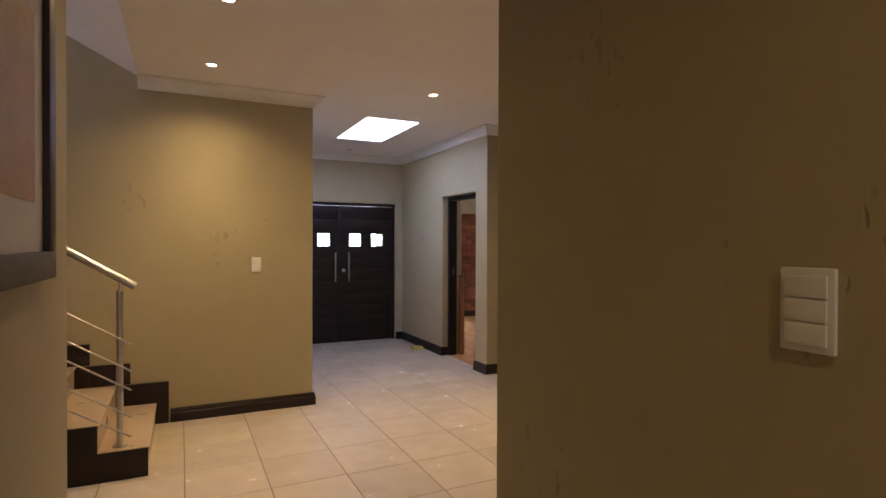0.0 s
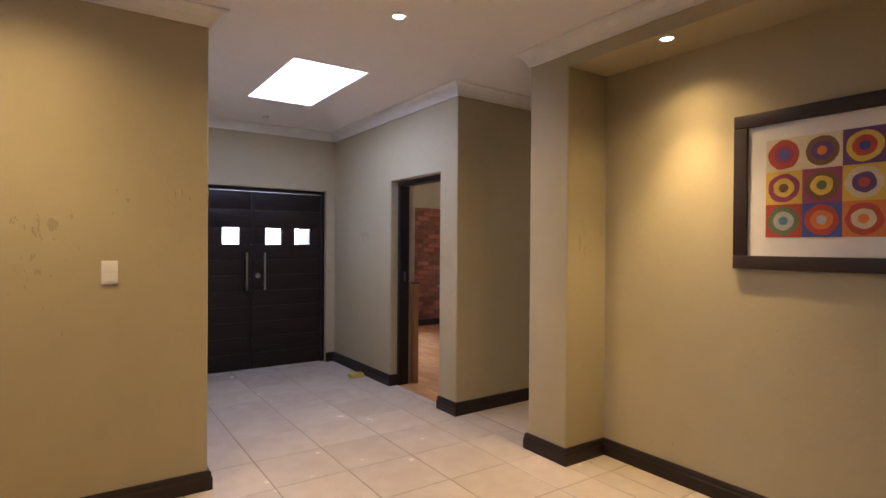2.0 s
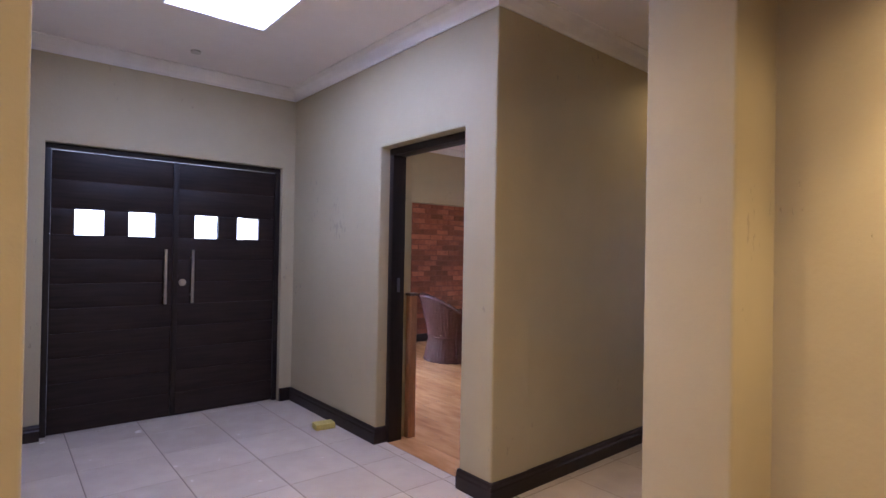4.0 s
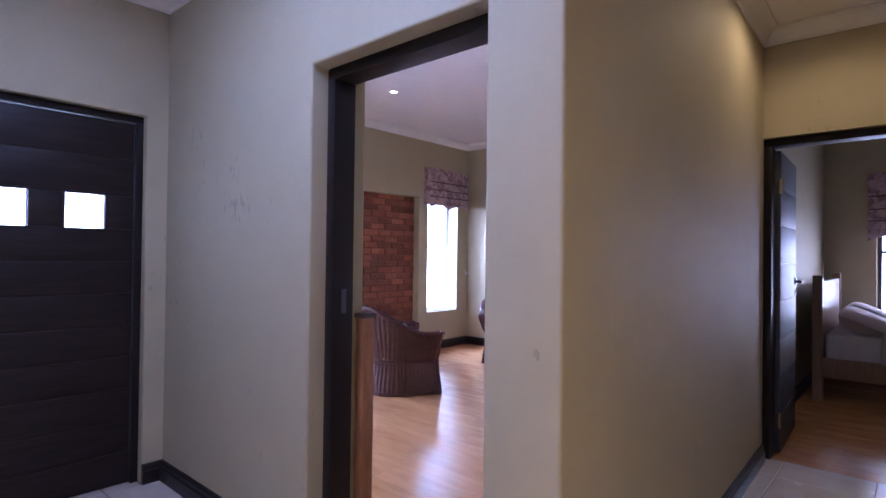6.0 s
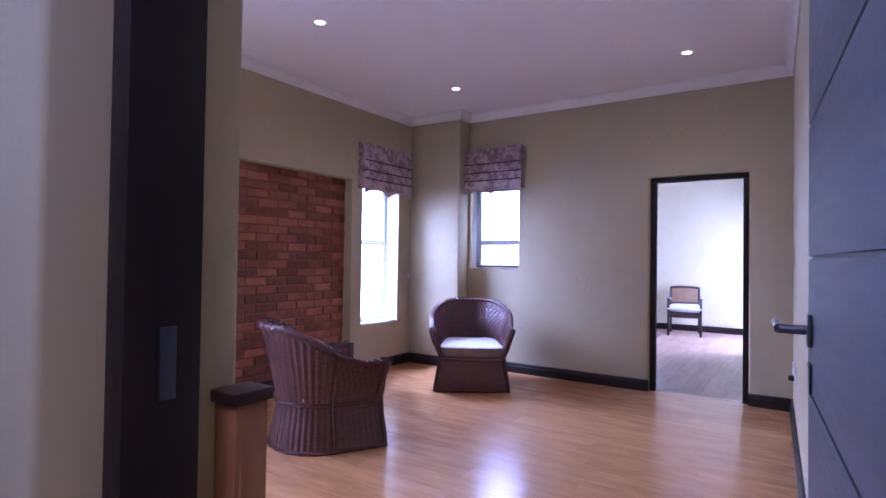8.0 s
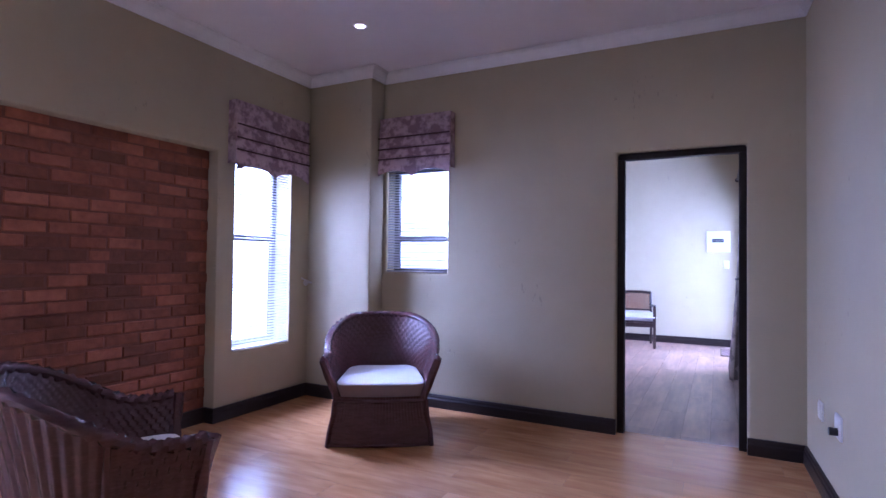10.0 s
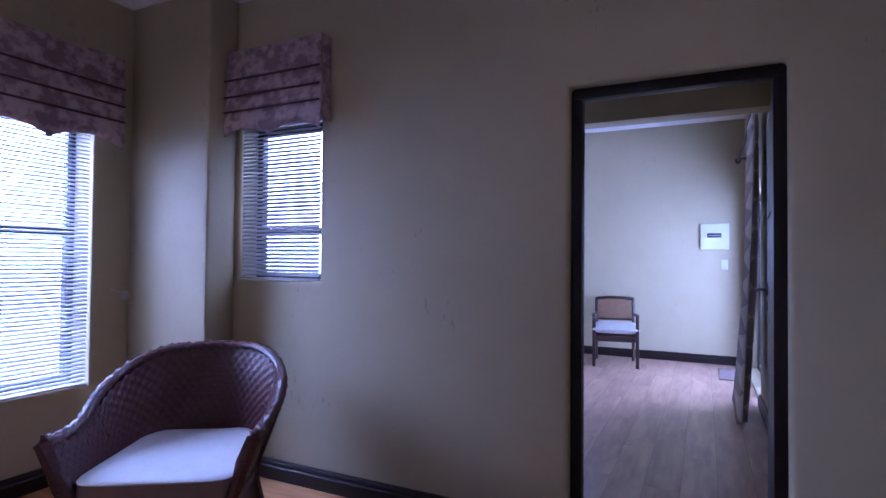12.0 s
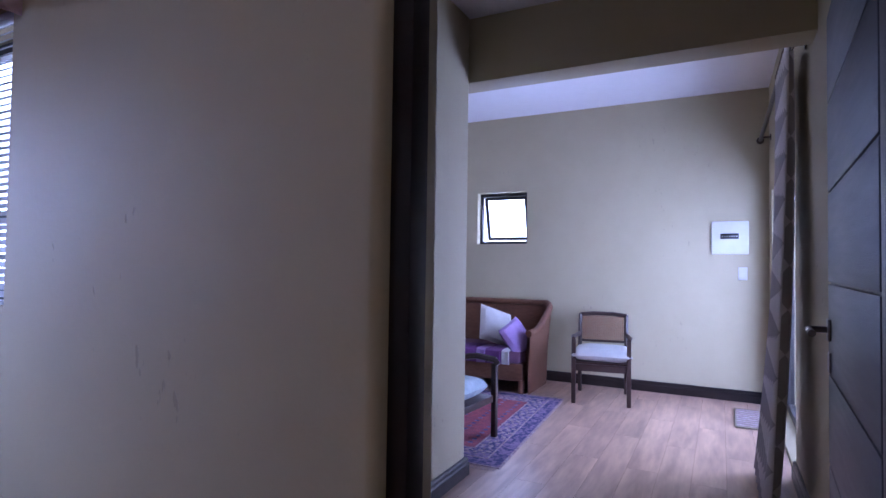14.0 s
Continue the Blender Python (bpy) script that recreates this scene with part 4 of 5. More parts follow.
def tub_chair(x, y, rz, label, mat=None, deep=1.22):
    """A wicker tub chair that looks along local -y."""
    mat = mat or WICKER
    c = thing("wicker_tub_chair", x, y, 0, rz, label, "armchair", "wicker tub chairs")
    R0, Y0, L = 0.335, 0.03, 0.34

    def plan(u):
        if abs(u) <= 0.6:
            a = u / 0.6 * math.pi / 2
            return R0 * math.sin(a), Y0 + R0 * math.cos(a)
        return math.copysign(R0, u), Y0 - (abs(u) - 0.6) / 0.4 * L

    def top(u):
        a = abs(u)
        return 0.80 - 0.235 * smooth01((a - 0.20) / 0.62) + 0.012 * smooth01((a - 0.9) / 0.1)

    def at(u, z, inset=0.0):
        px, py = plan(u)
        if z < 0.30:
            k = 1.0 - 0.13 * smooth01(z / 0.30)
            q = k
        else:
            q = 0.87 + 0.27 * ((z - 0.30) / 0.40) ** 1.2
            k = 0.87 + 0.42 * ((z - 0.30) / 0.40) ** 1.15 * (0.55 + 0.45 * smooth01((abs(u) - 0.2) / 0.5))
        k -= inset / R0
        q -= inset / R0
        return Vector((px * k * 1.04, ((py - Y0) * (q if py > Y0 else 0.5 + 0.5 * min(q, 1.10)) + Y0) * deep, z))

    N = 168
    for name, off, lo in (("shell", 0.0, 0.0), ("inner_lining", 0.022, 0.30)):
        bm = bmesh.new()
        rows = []
        M = 34
        for k in range(M + 1):
            row = []
            for i in range(N + 1):
                u = -1 + 2 * i / N
                z = lo + (top(u) - lo) * k / M
                if off and abs(u) < 0.62:  # open basket weave inside the back
                    rib = 0.0032 * (1 if (i // 2 + k // 2) % 2 else -1)
                elif abs(u) > 0.62 and 0.40 < z < 0.54:  # twisted spindles in the arm panels
                    rib = 0.0042 * (1 if (i // 2 + k // 3) % 2 else -1)
                else:
                    rib = (0.0012 if abs(u) > 0.62 else 0.0034) * (1 if (i // 2) % 2 else -1)
                row.append(bm.verts.new(at(u, z, off + rib)))
            rows.append(row)
        for a, b in zip(rows, rows[1:]):
            for i in range(N):
                bm.faces.new([a[i], a[i + 1], b[i + 1], b[i]])
        part(name, bm, mat, c, "", True)
    # braided rim from arm foot over the back to the other arm foot
    bm = bmesh.new()
    pts = [at(-1, z, 0.01) for z in (0.31, 0.40, 0.48)] + [at(-1 + 2 * i / 90, top(-1 + 2 * i / 90), 0.01) for i in range(91)] + [at(1, z, 0.01) for z in (0.48, 0.40, 0.31)]
    sweep(bm, pts, 0.025, 9, lump=0.34, lumps=110)
    part("braided_rim", bm, mat, c, "", True)
    for u in (-0.60, 0.60):
        bm = bmesh.new()
        sweep(bm, [at(u, 0.02 + (top(u) - 0.03) * k / 12, -0.006) for k in range(13)], 0.011, 8, lump=0.15, lumps=130)
        part("side_post", bm, mat, c, "", True)
    # front apron
    bm = bmesh.new()
    rows = []
    for k in range(9):
        z = 0.33 * k / 8
        a, b = at(-1, z), at(1, z)
        row = []
        for i in range(61):
            f = i / 60
            p = a.lerp(b, f)
            p.y -= 0.03 * math.sin(math.pi * f) + 0.004 * (i % 2) + 0.002 * ((k + i // 2) % 2)
            row.append(bm.verts.new(p))
        rows.append(row)
    for a, b in zip(rows, rows[1:]):
        for i in range(60):
            bm.faces.new([a[i], a[i + 1], b[i + 1], b[i]])
    part("apron", bm, mat, c, "", True)
    for z, r in ((0.012, 0.012), (0.30, 0.013)):
        bm = bmesh.new()
        pts = [at(-1 + 2 * i / 60, z, -0.004) for i in range(61)]
        pts += [at(1, z).lerp(at(-1, z), f) + Vector((0, -0.03 * math.sin(math.pi * f) - 0.006, 0)) for f in (0.1, 0.25, 0.4, 0.5, 0.6, 0.75, 0.9, 1.0)]
        sweep(bm, pts, r, 7, lump=0.2, lumps=150)
        part("band", bm, mat, c, "", True)
    for s in (-1, 1):
        bm = bmesh.new()
        sweep(bm, [at(s, z, -0.002) + Vector((0, -0.008, 0)) for z in (0.0, 0.1, 0.2, 0.31)], 0.016, 8, lump=0.15, lumps=120)
        part("front_post", bm, mat, c, "", True)
    bm = bmesh.new()
    ring = [bm.verts.new(at(-1 + 2 * i / 40, 0.315, 0.02)) for i in range(41)]
    bm.faces.new(ring)
    part("seat_deck", bm, mat, c)
    # box cushion, wider at the front: pale top, boxing coloured as in shade
    def cushion(name, rings, mat, label):
        bm = bmesh.new()
        rows = []
        n = 64
        for o, z in rings:
            row = []
            for i in range(n):
                a = 2 * math.pi * (i + 0.5) / n
                ca, sa = math.cos(a), math.sin(a)
                px = math.copysign(abs(ca) ** 0.28, ca) * (0.285 - o)
                py = math.copysign(abs(sa) ** 0.28, sa) * (0.275 * deep - o)
                px *= 1.0 - 0.10 * (py / (0.275 * deep))
                sag = 0.010 * (1 - min(1, (px / 0.28) ** 2 + (py / 0.3) ** 2))
                row.append(bm.verts.new((px, py - 0.028, z - (sag if z > 0.41 else 0) + 0.005 * noise.noise(Vector((px * 9, py * 9, 3))))))
            rows.append(row)
        for a, b in zip(rows, rows[1:]):
            for i in range(n):
                bm.faces.new([a[i], a[(i + 1) % n], b[(i + 1) % n], b[i]])
        bm.faces.new(rows[-1])
        bm.faces.new(rows[0][::-1])
        return part(name, bm, mat, c, label, True)

    cushion("seat_cushion", [(0.004, 0.402), (0.0, 0.408), (0.006, 0.414), (0.03, 0.417), (0.09, 0.421), (0.16, 0.424)], CUSHION, "off-white seat cushion top")
    cushion("cushion_boxing", [(0.012, 0.318), (0.002, 0.326), (0.0, 0.36), (0.003, 0.402)], BOXING_SHADE, "off-white cushion side, coloured dim brown as in shade")
    return c


tub_chair(5.11, 7.98, 62, "dark brown wicker tub chair with white cushion beside brick panel", deep=1.0)
tub_chair(7.16, 8.01, -58, "dark brown wicker tub chair with white cushion near corner windows")

cab = thing("narrow_cabinet", 2.942, 5.938, 0, 0, "narrow orange-brown wooden cabinet end beside the door frame", "cabinet")
bpart("body", PINE, cab, (-0.020, 0.040, -0.020, 0.034, 0, 1.03), 0.004)
bpart("top", MAHOG, cab, (-0.028, 0.046, -0.027, 0.036, 1.03, 1.05), 0.004, "darker wooden top")
bpart("panel", PINE, cab, (-0.012, 0.030, -0.024, -0.0202, 0.08, 0.94), 0.002)

SPONGE = material("yellow_sponge", (0.55, 0.45, 0.12), 0.95, alt=(0.42, 0.33, 0.08), grain=90, coarse=30, bump=0.6)
sponge = thing("sponge_block", 2.545, 6.49, 0, -8, "yellow-green sponge block on the tiled floor by wall", "sponge")
bpart("body", SPONGE, sponge, (-0.075, 0.075, -0.05, 0.05, 0, 0.045), 0.008)


# sitting room
def cane_chair(x, y, rz):
    c = thing("cane_back_chair", x, y, 0, rz, "dark wooden open armchair with woven cane back", "chair")
    for sx in (-1, 1):
        bm = bmesh.new()
        box(bm, sx * 0.25 - 0.02, sx * 0.25 + 0.02, -0.27, -0.23, 0, 0.60, 0.006)
        part("front_leg", bm, MAHOG, c, "", True)
        bm = bmesh.new()
        sweep(bm, [(sx * 0.23, 0.30, 0.0), (sx * 0.23, 0.26, 0.38), (sx * 0.23, 0.31, 0.60), (sx * 0.23, 0.37, 0.80)], 0.02, 8)
        part("back_leg", bm, MAHOG, c, "", True)
        bm = bmesh.new()
        sweep(bm, [(sx * 0.25, -0.27, 0.612), (sx * 0.262, -0.15, 0.622), (sx * 0.255, 0.05, 0.605), (sx * 0.235, 0.31, 0.60)], 0.020, 8)
        part("armrest", bm, MAHOG, c, "", True)
        bpart("side_rail", MAHOG, c, (sx * 0.24 - 0.014, sx * 0.24 + 0.014, -0.24, 0.27, 0.32, 0.375), 0.004)
    bpart("front_rail", MAHOG, c, (-0.24, 0.24, -0.265, -0.235, 0.31, 0.375), 0.004)
    bpart("back_rail", MAHOG, c, (-0.22, 0.22, 0.25, 0.275, 0.31, 0.36), 0.004)
    bm = bmesh.new()
    sweep(bm, [(-0.235, 0.37, 0.79), (-0.1, 0.382, 0.805), (0.1, 0.382, 0.805), (0.235, 0.37, 0.79)], 0.022, 8)
    part("top_rail", bm, MAHOG, c, "", True)
    bm = bmesh.new()
    sweep(bm, [(-0.22, 0.30, 0.53), (0.22, 0.30, 0.53)], 0.014, 8)
    part("lower_back_rail", bm, MAHOG, c, "", True)
    bm = bmesh.new()
    for i in range(23):
        u = -0.212 + 0.424 * i / 22
        sweep(bm, [(u, 0.300, 0.535), (u, 0.335, 0.68), (u, 0.375, 0.79)], 0.0042, 4)
    for k in range(17):
        f = k / 16
        yy, zz = 0.300 + 0.075 * f, 0.54 + 0.25 * f
        sweep(bm, [(-0.215, yy - 0.003, zz), (0.215, yy - 0.003, zz)], 0.0042, 4)
    part("cane_back", bm, CANE, c, "woven cane panel")
    bpart("seat", MAHOG, c, (-0.235, 0.235, -0.25, 0.26, 0.376, 0.395), 0.004)
    return c


cane_chair(12.50, 6.90, -81)
bm = bmesh.new()
pillow(bm, 0.56, 0.54, 0.13, seed=2, pinch=0.06)
cu = tagged(new("seat_cushion", mesh_of("seat_cushion", bm, CUSHION, True)), "plump off-white cushion on the cane chair", "cushion")
cu.matrix_world = pose(12.48, 6.89, 0.392, 0, 0, -81)

SOFACANE = material("dark_brown_cane", (0.20, 0.085, 0.042), 0.45, alt=(0.11, 0.042, 0.022), grain=60, coarse=14, fine=300, bump=0.5, stretch=(1, 1, 5), mix=0.6)

# wicker sofa against the far wall
sofa = thing("wicker_sofa", 12.62, 8.42, 0, -90, "brown wicker sofa with rounded arms against the wall", "sofa")


def sofa_shell():
    bm = bmesh.new()
    W, D, N, M = 0.84, 0.40, 120, 12

    def plan(u):
        if abs(u) < 0.5:
            return u / 0.5 * (W - 0.12), D
        if abs(u) < 0.68:
            a = (abs(u) - 0.5) / 0.18 * math.pi / 2
            return math.copysign(W - 0.12 + 0.12 * math.sin(a), u), D - 0.12 + 0.12 * math.cos(a)
        return math.copysign(W, u), D - 0.12 - (abs(u) - 0.68) / 0.32 * 0.62

    for off in (0.0, 0.05):
        rows = []
        for k in range(M + 1):
            row = []
            for i in range(N + 1):
                u = -1 + 2 * i / N
                px, py = plan(u)
                h = 0.86 - 0.26 * smooth01((abs(u) - 0.55) / 0.35)
                z = h * k / M
                f = 1 - off + 0.06 * (z / 0.8) ** 2 + 0.003 * (1 if (i + k) % 2 else -1)
                row.append(bm.verts.new((px * f, py * f, z)))
            rows.append(row)
        for a, b in zip(rows, rows[1:]):
            for i in range(N):
                bm.faces.new([a[i], a[i + 1], b[i + 1], b[i]])
        tops = [rows[-1][i].co.copy() for i in range(N + 1)]
    part("shell", bm, SOFACANE, sofa, "", True)
    bm = bmesh.new()
    sweep(bm, [t * 1.02 for t in tops], 0.035, 9, lump=0.15, lumps=110)
    part("rolled_rim", bm, SOFACANE, sofa, "", True)


sofa_shell()
bpart("seat_base", SOFACANE, sofa, (-0.78, 0.78, -0.34, 0.34, 0.12, 0.30), 0.02)
bpart("seat_cushion", material("plum_cushion", (0.16, 0.07, 0.12), 0.9, bump=0.3), sofa, (-0.76, 0.76, -0.36, 0.30, 0.30, 0.43), 0.04)
for sx in (-0.76, 0.76):
    bm = bmesh.new()
    rod(bm, (sx, -0.33, 0), (sx, -0.33, 0.14), 0.028)
    part("leg", bm, SOFACANE, sofa, "", True)
LILAC = material("lilac_stripe_cloth", (0.36, 0.24, 0.46), 0.9, alt=(0.28, 0.17, 0.36), grain=14, coarse=5, fine=400, bump=0.3)
PLUM = material("deep_purple_cloth", (0.15, 0.045, 0.17), 0.9, alt=(0.10, 0.03, 0.12), grain=14, fine=400, bump=0.3)


def loose_cushion(x, y, z, rx, ry, rz, w, h, mat, label, seed):
    bm = bmesh.new()
    pillow(bm, w, w, h, seed=seed, pinch=0.05)
    o = tagged(new("scatter_cushion", mesh_of("scatter_cushion", bm, mat, True)), label, "cushion", "sofa cushions")
    o.matrix_world = pose(x, y, z, rx, ry, rz)


loose_cushion(12.63, 8.12, 0.60, 38, -58, 20, 0.42, 0.14, CUSHION, "pale grey cushion leaning on the sofa back", 5)
loose_cushion(12.42, 7.80, 0.53, 62, -22, -14, 0.34, 0.12, LILAC, "lilac cushion leaning on the sofa arm", 9)
throw = thing("sofa_throw", 12.24, 8.42, 0.435, -90, "purple throw with white border over the sofa seat edge", "throw")
for i, (a, b, m) in enumerate(((0.58, 0.66, CUSHION), (0.40, 0.578, PLUM), (0.30, 0.398, LILAC), (-0.6, 0.298, PLUM))):
    bm = bmesh.new()
    rows = []
    for o, z in ((0.30, 0.004), (0.10, 0.006), (0.0, 0.005), (-0.03, -0.01), (-0.035, -0.08), (-0.03, -0.14)):
        rows.append([bm.verts.new((a + (b - a) * k / 6, o + 0.006 * math.sin(k + z * 20), z)) for k in range(7)])
    for r0, r1 in zip(rows, rows[1:]):
        for k in range(6):
            bm.faces.new([r0[k], r0[k + 1], r1[k + 1], r1[k]])
    me = part("stripe", bm, m, throw, "", True)
    sol = me.modifiers.new("thick", "SOLIDIFY")
    sol.thickness = 0.006

# rug
RUGRED = material("rug_red_field", (0.30, 0.055, 0.07), 0.95, alt=(0.18, 0.035, 0.06), grain=40, coarse=16, fine=300, bump=0.4, mix=0.7)
RUGNAVY = material("rug_navy_border", (0.24, 0.16, 0.27), 0.95, alt=(0.035, 0.035, 0.12), grain=45, coarse=20, fine=300, bump=0.4, mix=0.85)
RUGPALE = material("rug_pale_line", (0.42, 0.33, 0.34), 0.95, alt=(0.25, 0.15, 0.18), grain=60, coarse=30, bump=0.4, mix=0.7)
rug = thing("rug", 11.25, 7.88, 0, 3, "red and navy patterned persian rug on laminate", "rug")
for i, (dx, dy, m) in enumerate(((1.0, 0.72, RUGPALE), (0.985, 0.705, RUGNAVY), (0.88, 0.60, RUGPALE), (0.865, 0.585, RUGNAVY), (0.72, 0.45, RUGPALE), (0.705, 0.435, RUGRED))):
    bpart("rug_body" if i == 0 else "rug_band", m, rug, (-dx, dx, -dy, dy, 0 if i == 0 else 0.006, 0.007 + i * 0.0006), 0)
bm = bmesh.new()
for k in range(6):
    for i in range(16):
        cx, cy = -0.62 + i * 0.083, -0.37 + k * 0.15
        disc(bm, cx + 0.04 * (k % 2), cy, 0.0108, 0.022, 0.001, 6)
part("rug_motif", bm, RUGNAVY, rug, "small dark woven motifs")
bm = bmesh.new()
for i in range(44):  # pale flowers along the wide border
    for yy in (-0.55, -0.49, 0.49, 0.55):
        disc(bm, -0.82 + i * 0.038, yy + 0.02 * math.sin(i * 1.7), 0.0092, 0.010 + 0.005 * (i % 3), 0.0009, 7)
    for xx in (-0.82, -0.76, 0.76, 0.82):
        disc(bm, xx + 0.02 * math.sin(i * 1.7), -0.44 + i * 0.0205, 0.0092, 0.010 + 0.004 * (i % 3), 0.0009, 7)
part("border_motif", bm, RUGPALE, rug, "pale woven border flowers")
bm = bmesh.new()
for i in range(120):
    yy = -0.70 + i * 1.40 / 119
    for s in (-1, 1):
        rod(bm, (s * 1.0, yy, 0.004), (s * 1.055, yy + random.uniform(-0.008, 0.008), 0.002), 0.0022, n=4)
part("fringe", bm, RUGPALE, rug, "pale knotted fringe")

# second open armchair, partly seen
arm = thing("wooden_armchair", 10.62, 7.70, 0, 175, "dark wooden open armchair with pale blue cushion", "armchair")
for sx in (-0.27, 0.27):
    bm = bmesh.new()
    box(bm, sx - 0.02, sx + 0.02, -0.02 + 0.30, 0.02 + 0.30, 0.0095, 0.56, 0.005)
    part("front_leg", bm, MAHOG, arm, "", True)
    bm = bmesh.new()
    sweep(bm, [(sx, -0.33, 0.0095), (sx, -0.28, 0.35), (sx, -0.36, 0.85)], 0.02, 8)
    part("back_leg", bm, MAHOG, arm, "", True)
    bm = bmesh.new()
    sweep(bm, [(sx, 0.33, 0.55), (sx, 0.30, 0.585), (sx, 0.15, 0.60), (sx, -0.1, 0.56), (sx, -0.31, 0.55)], 0.024, 8)
    part("armrest", bm, MAHOG, arm, "", True)
bpart("seat_frame", MAHOG, arm, (-0.26, 0.26, -0.28, 0.30, 0.27, 0.32), 0.006)
for zz in (0.55, 0.68, 0.80):
    bpart("back_slat", MAHOG, arm, (-0.26, 0.26, -0.34 - (zz - 0.55) * 0.1, -0.32 - (zz - 0.55) * 0.1, zz, zz + 0.05), 0.004)
bm = bmesh.new()
pillow(bm, 0.52, 0.54, 0.15, seed=4)
bc = tagged(new("seat_cushion", mesh_of("seat_cushion", bm, material("pale_blue_cloth", (0.42, 0.48, 0.50), 0.9, alt=(0.26, 0.30, 0.32), grain=12, coarse=6, bump=0.3), True)), "pale blue cushion on the wooden armchair", "cushion")
bc.matrix_world = pose(10.62, 7.70, 0.318, 0, 0, 175)

# curtain and rod
CURT = bpy.data.materials.new("lattice_curtain_cloth")
CURT.use_nodes = True
cn, cl = CURT.node_tree.nodes, CURT.node_tree.links
cb = cn["Principled BSDF"]
cb.inputs["Roughness"].default_value = 0.9
uvn = cn.new("ShaderNodeUVMap")
mpn = cn.new("ShaderNodeMapping")
mpn.inputs["Rotation"].default_value = (0, 0, radians(45))
mpn.inputs["Scale"].default_value = (6, 6, 6)
chk = cn.new("ShaderNodeTexChecker")
chk.inputs["Color1"].default_value, chk.inputs["Color2"].default_value = (0.75, 0.71, 0.71, 1), (0.42, 0.39, 0.41, 1)
chk.inputs["Scale"].default_value = 1.0
cl.new(uvn.outputs[0], mpn.inputs[0])
cl.new(mpn.outputs[0], chk.inputs["Vector"])
cl.new(chk.outputs[0], cb.inputs["Base Color"])

rodt = thing("curtain_rod", 0, 5.52, 2.53, 0, "dark metal curtain rod with ball finial", "curtain rod")
bm = bmesh.new()
rod(bm, (10.36, 0, 0), (12.98, 0, 0), 0.016, n=14)
part("pole", bm, MAHOG, rodt, "", True)
bm = bmesh.new()
bmesh.ops.create_uvsphere(bm, u_segments=16, v_segments=10, radius=0.034, matrix=Matrix.Translation((12.99, 0, 0)))
part("finial", bm, MAHOG, rodt, "", True)
for bx in (10.5, 12.85):
    bm = bmesh.new()
    rod(bm, (bx, 0, 0), (bx, -0.08, 0), 0.009)
    rod(bm, (bx, -0.072, 0), (bx, -0.08, 0), 0.03)
    part("bracket", bm, MAHOG, rodt, "", True)

curt = thing("curtain", 10.55, 5.52, 0, 0, "grey lattice-patterned curtain drawn to one side of glass door", "curtain")
bm = bmesh.new()
uv = bm.loops.layers.uv.new("UVMap")
NU, NV = 110, 26
grid = []
for k in range(NV + 1):
    f = k / NV
    row = []
    for i in range(NU + 1):
        u = i / NU
        pinch = 0.75 + 0.25 * abs(f - 0.45) * 2
        xx = -0.28 + 0.22 * f + (u * 0.84 - 0.02) * pinch * (1 - 0.3 * f)
        yy = 0.032 * math.sin(u * 2 * math.pi * 6.5 + 0.6 * math.sin(f * 3)) * (0.75 + 0.5 * (1 - f)) + 0.11 * (1 - f) ** 2
        row.append(bm.verts.new((xx, yy, 0.03 + f * 2.49)))
    grid.append(row)
for k in range(NV):
    for i in range(NU):
        fc = bm.faces.new([grid[k][i], grid[k][i + 1], grid[k + 1][i + 1], grid[k + 1][i]])
        for lp, (a, b) in zip(fc.loops, ((i, k), (i + 1, k), (i + 1, k + 1), (i, k + 1))):
            lp[uv].uv = (a / NU * 1.6, b / NV * 2.5)
cp = part("cloth", bm, CURT, curt, "", True)
sol = cp.modifiers.new("thick", "SOLIDIFY")
sol.thickness = 0.003
for i in range(7):
    bm = bmesh.new()
    bmesh.ops.create_circle(bm, segments=14, radius=0.024, matrix=pose(-0.02 + i * 0.085, 0, 2.53, 0, 90, 0))
    ring = [v.co.copy() for v in bm.verts]
    bm.free()
    bm = bmesh.new()
    sweep(bm, ring + ring[:1], 0.003, 6)
    part("ring", bm, MAHOG, curt, "", True)

matt = thing("door_mat", 12.42, 5.62, 0, 0, "small striped door mat by the glass door", "mat")
bpart("mat_body", material("mat_fibre", (0.24, 0.19, 0.13), 0.95, grain=60, bump=0.6), matt, (-0.33, 0.33, -0.13, 0.13, 0, 0.012), 0.003)
for i in range(9):
    bpart("mat_stripe", RUGPALE, matt, (-0.29 + i * 0.068, -0.262 + i * 0.068, -0.115, 0.115, 0.0125, 0.0145), 0)

# bedroom
bed = thing("bed", 8.25, 3.95, 0, 0, "wooden bed with headboard and pale pink bedding", "bed")
BEDWOOD = material("bed_wood", (0.30, 0.20, 0.12), 0.5, alt=(0.20, 0.12, 0.07), grain=10, coarse=3, bump=0.1, stretch=(8, 8, 1))
LINEN = material("pale_pink_linen", (0.56, 0.47, 0.45), 0.9, alt=(0.48, 0.40, 0.38), grain=10, coarse=4, fine=300, bump=0.5, sheen=0.2)
bpart("headboard", BEDWOOD, bed, (-0.70, 0.70, 0.86, 0.92, 0.3, 1.10), 0.01)
for sx in (-0.74, 0.74):
    bpart("post", BEDWOOD, bed, (sx - 0.04, sx + 0.04, 0.85, 0.93, 0, 1.16), 0.01)
    bpart("side_rail", BEDWOOD, bed, (sx - 0.02, sx + 0.02, -1.0, 0.86, 0.22, 0.40), 0.006)
    bpart("foot_post", BEDWOOD, bed, (sx - 0.04, sx + 0.04, -1.08, -1.0, 0, 0.5), 0.01)
bpart("mattress", CUSHION, bed, (-0.71, 0.71, -1.0, 0.84, 0.36, 0.62), 0.05)
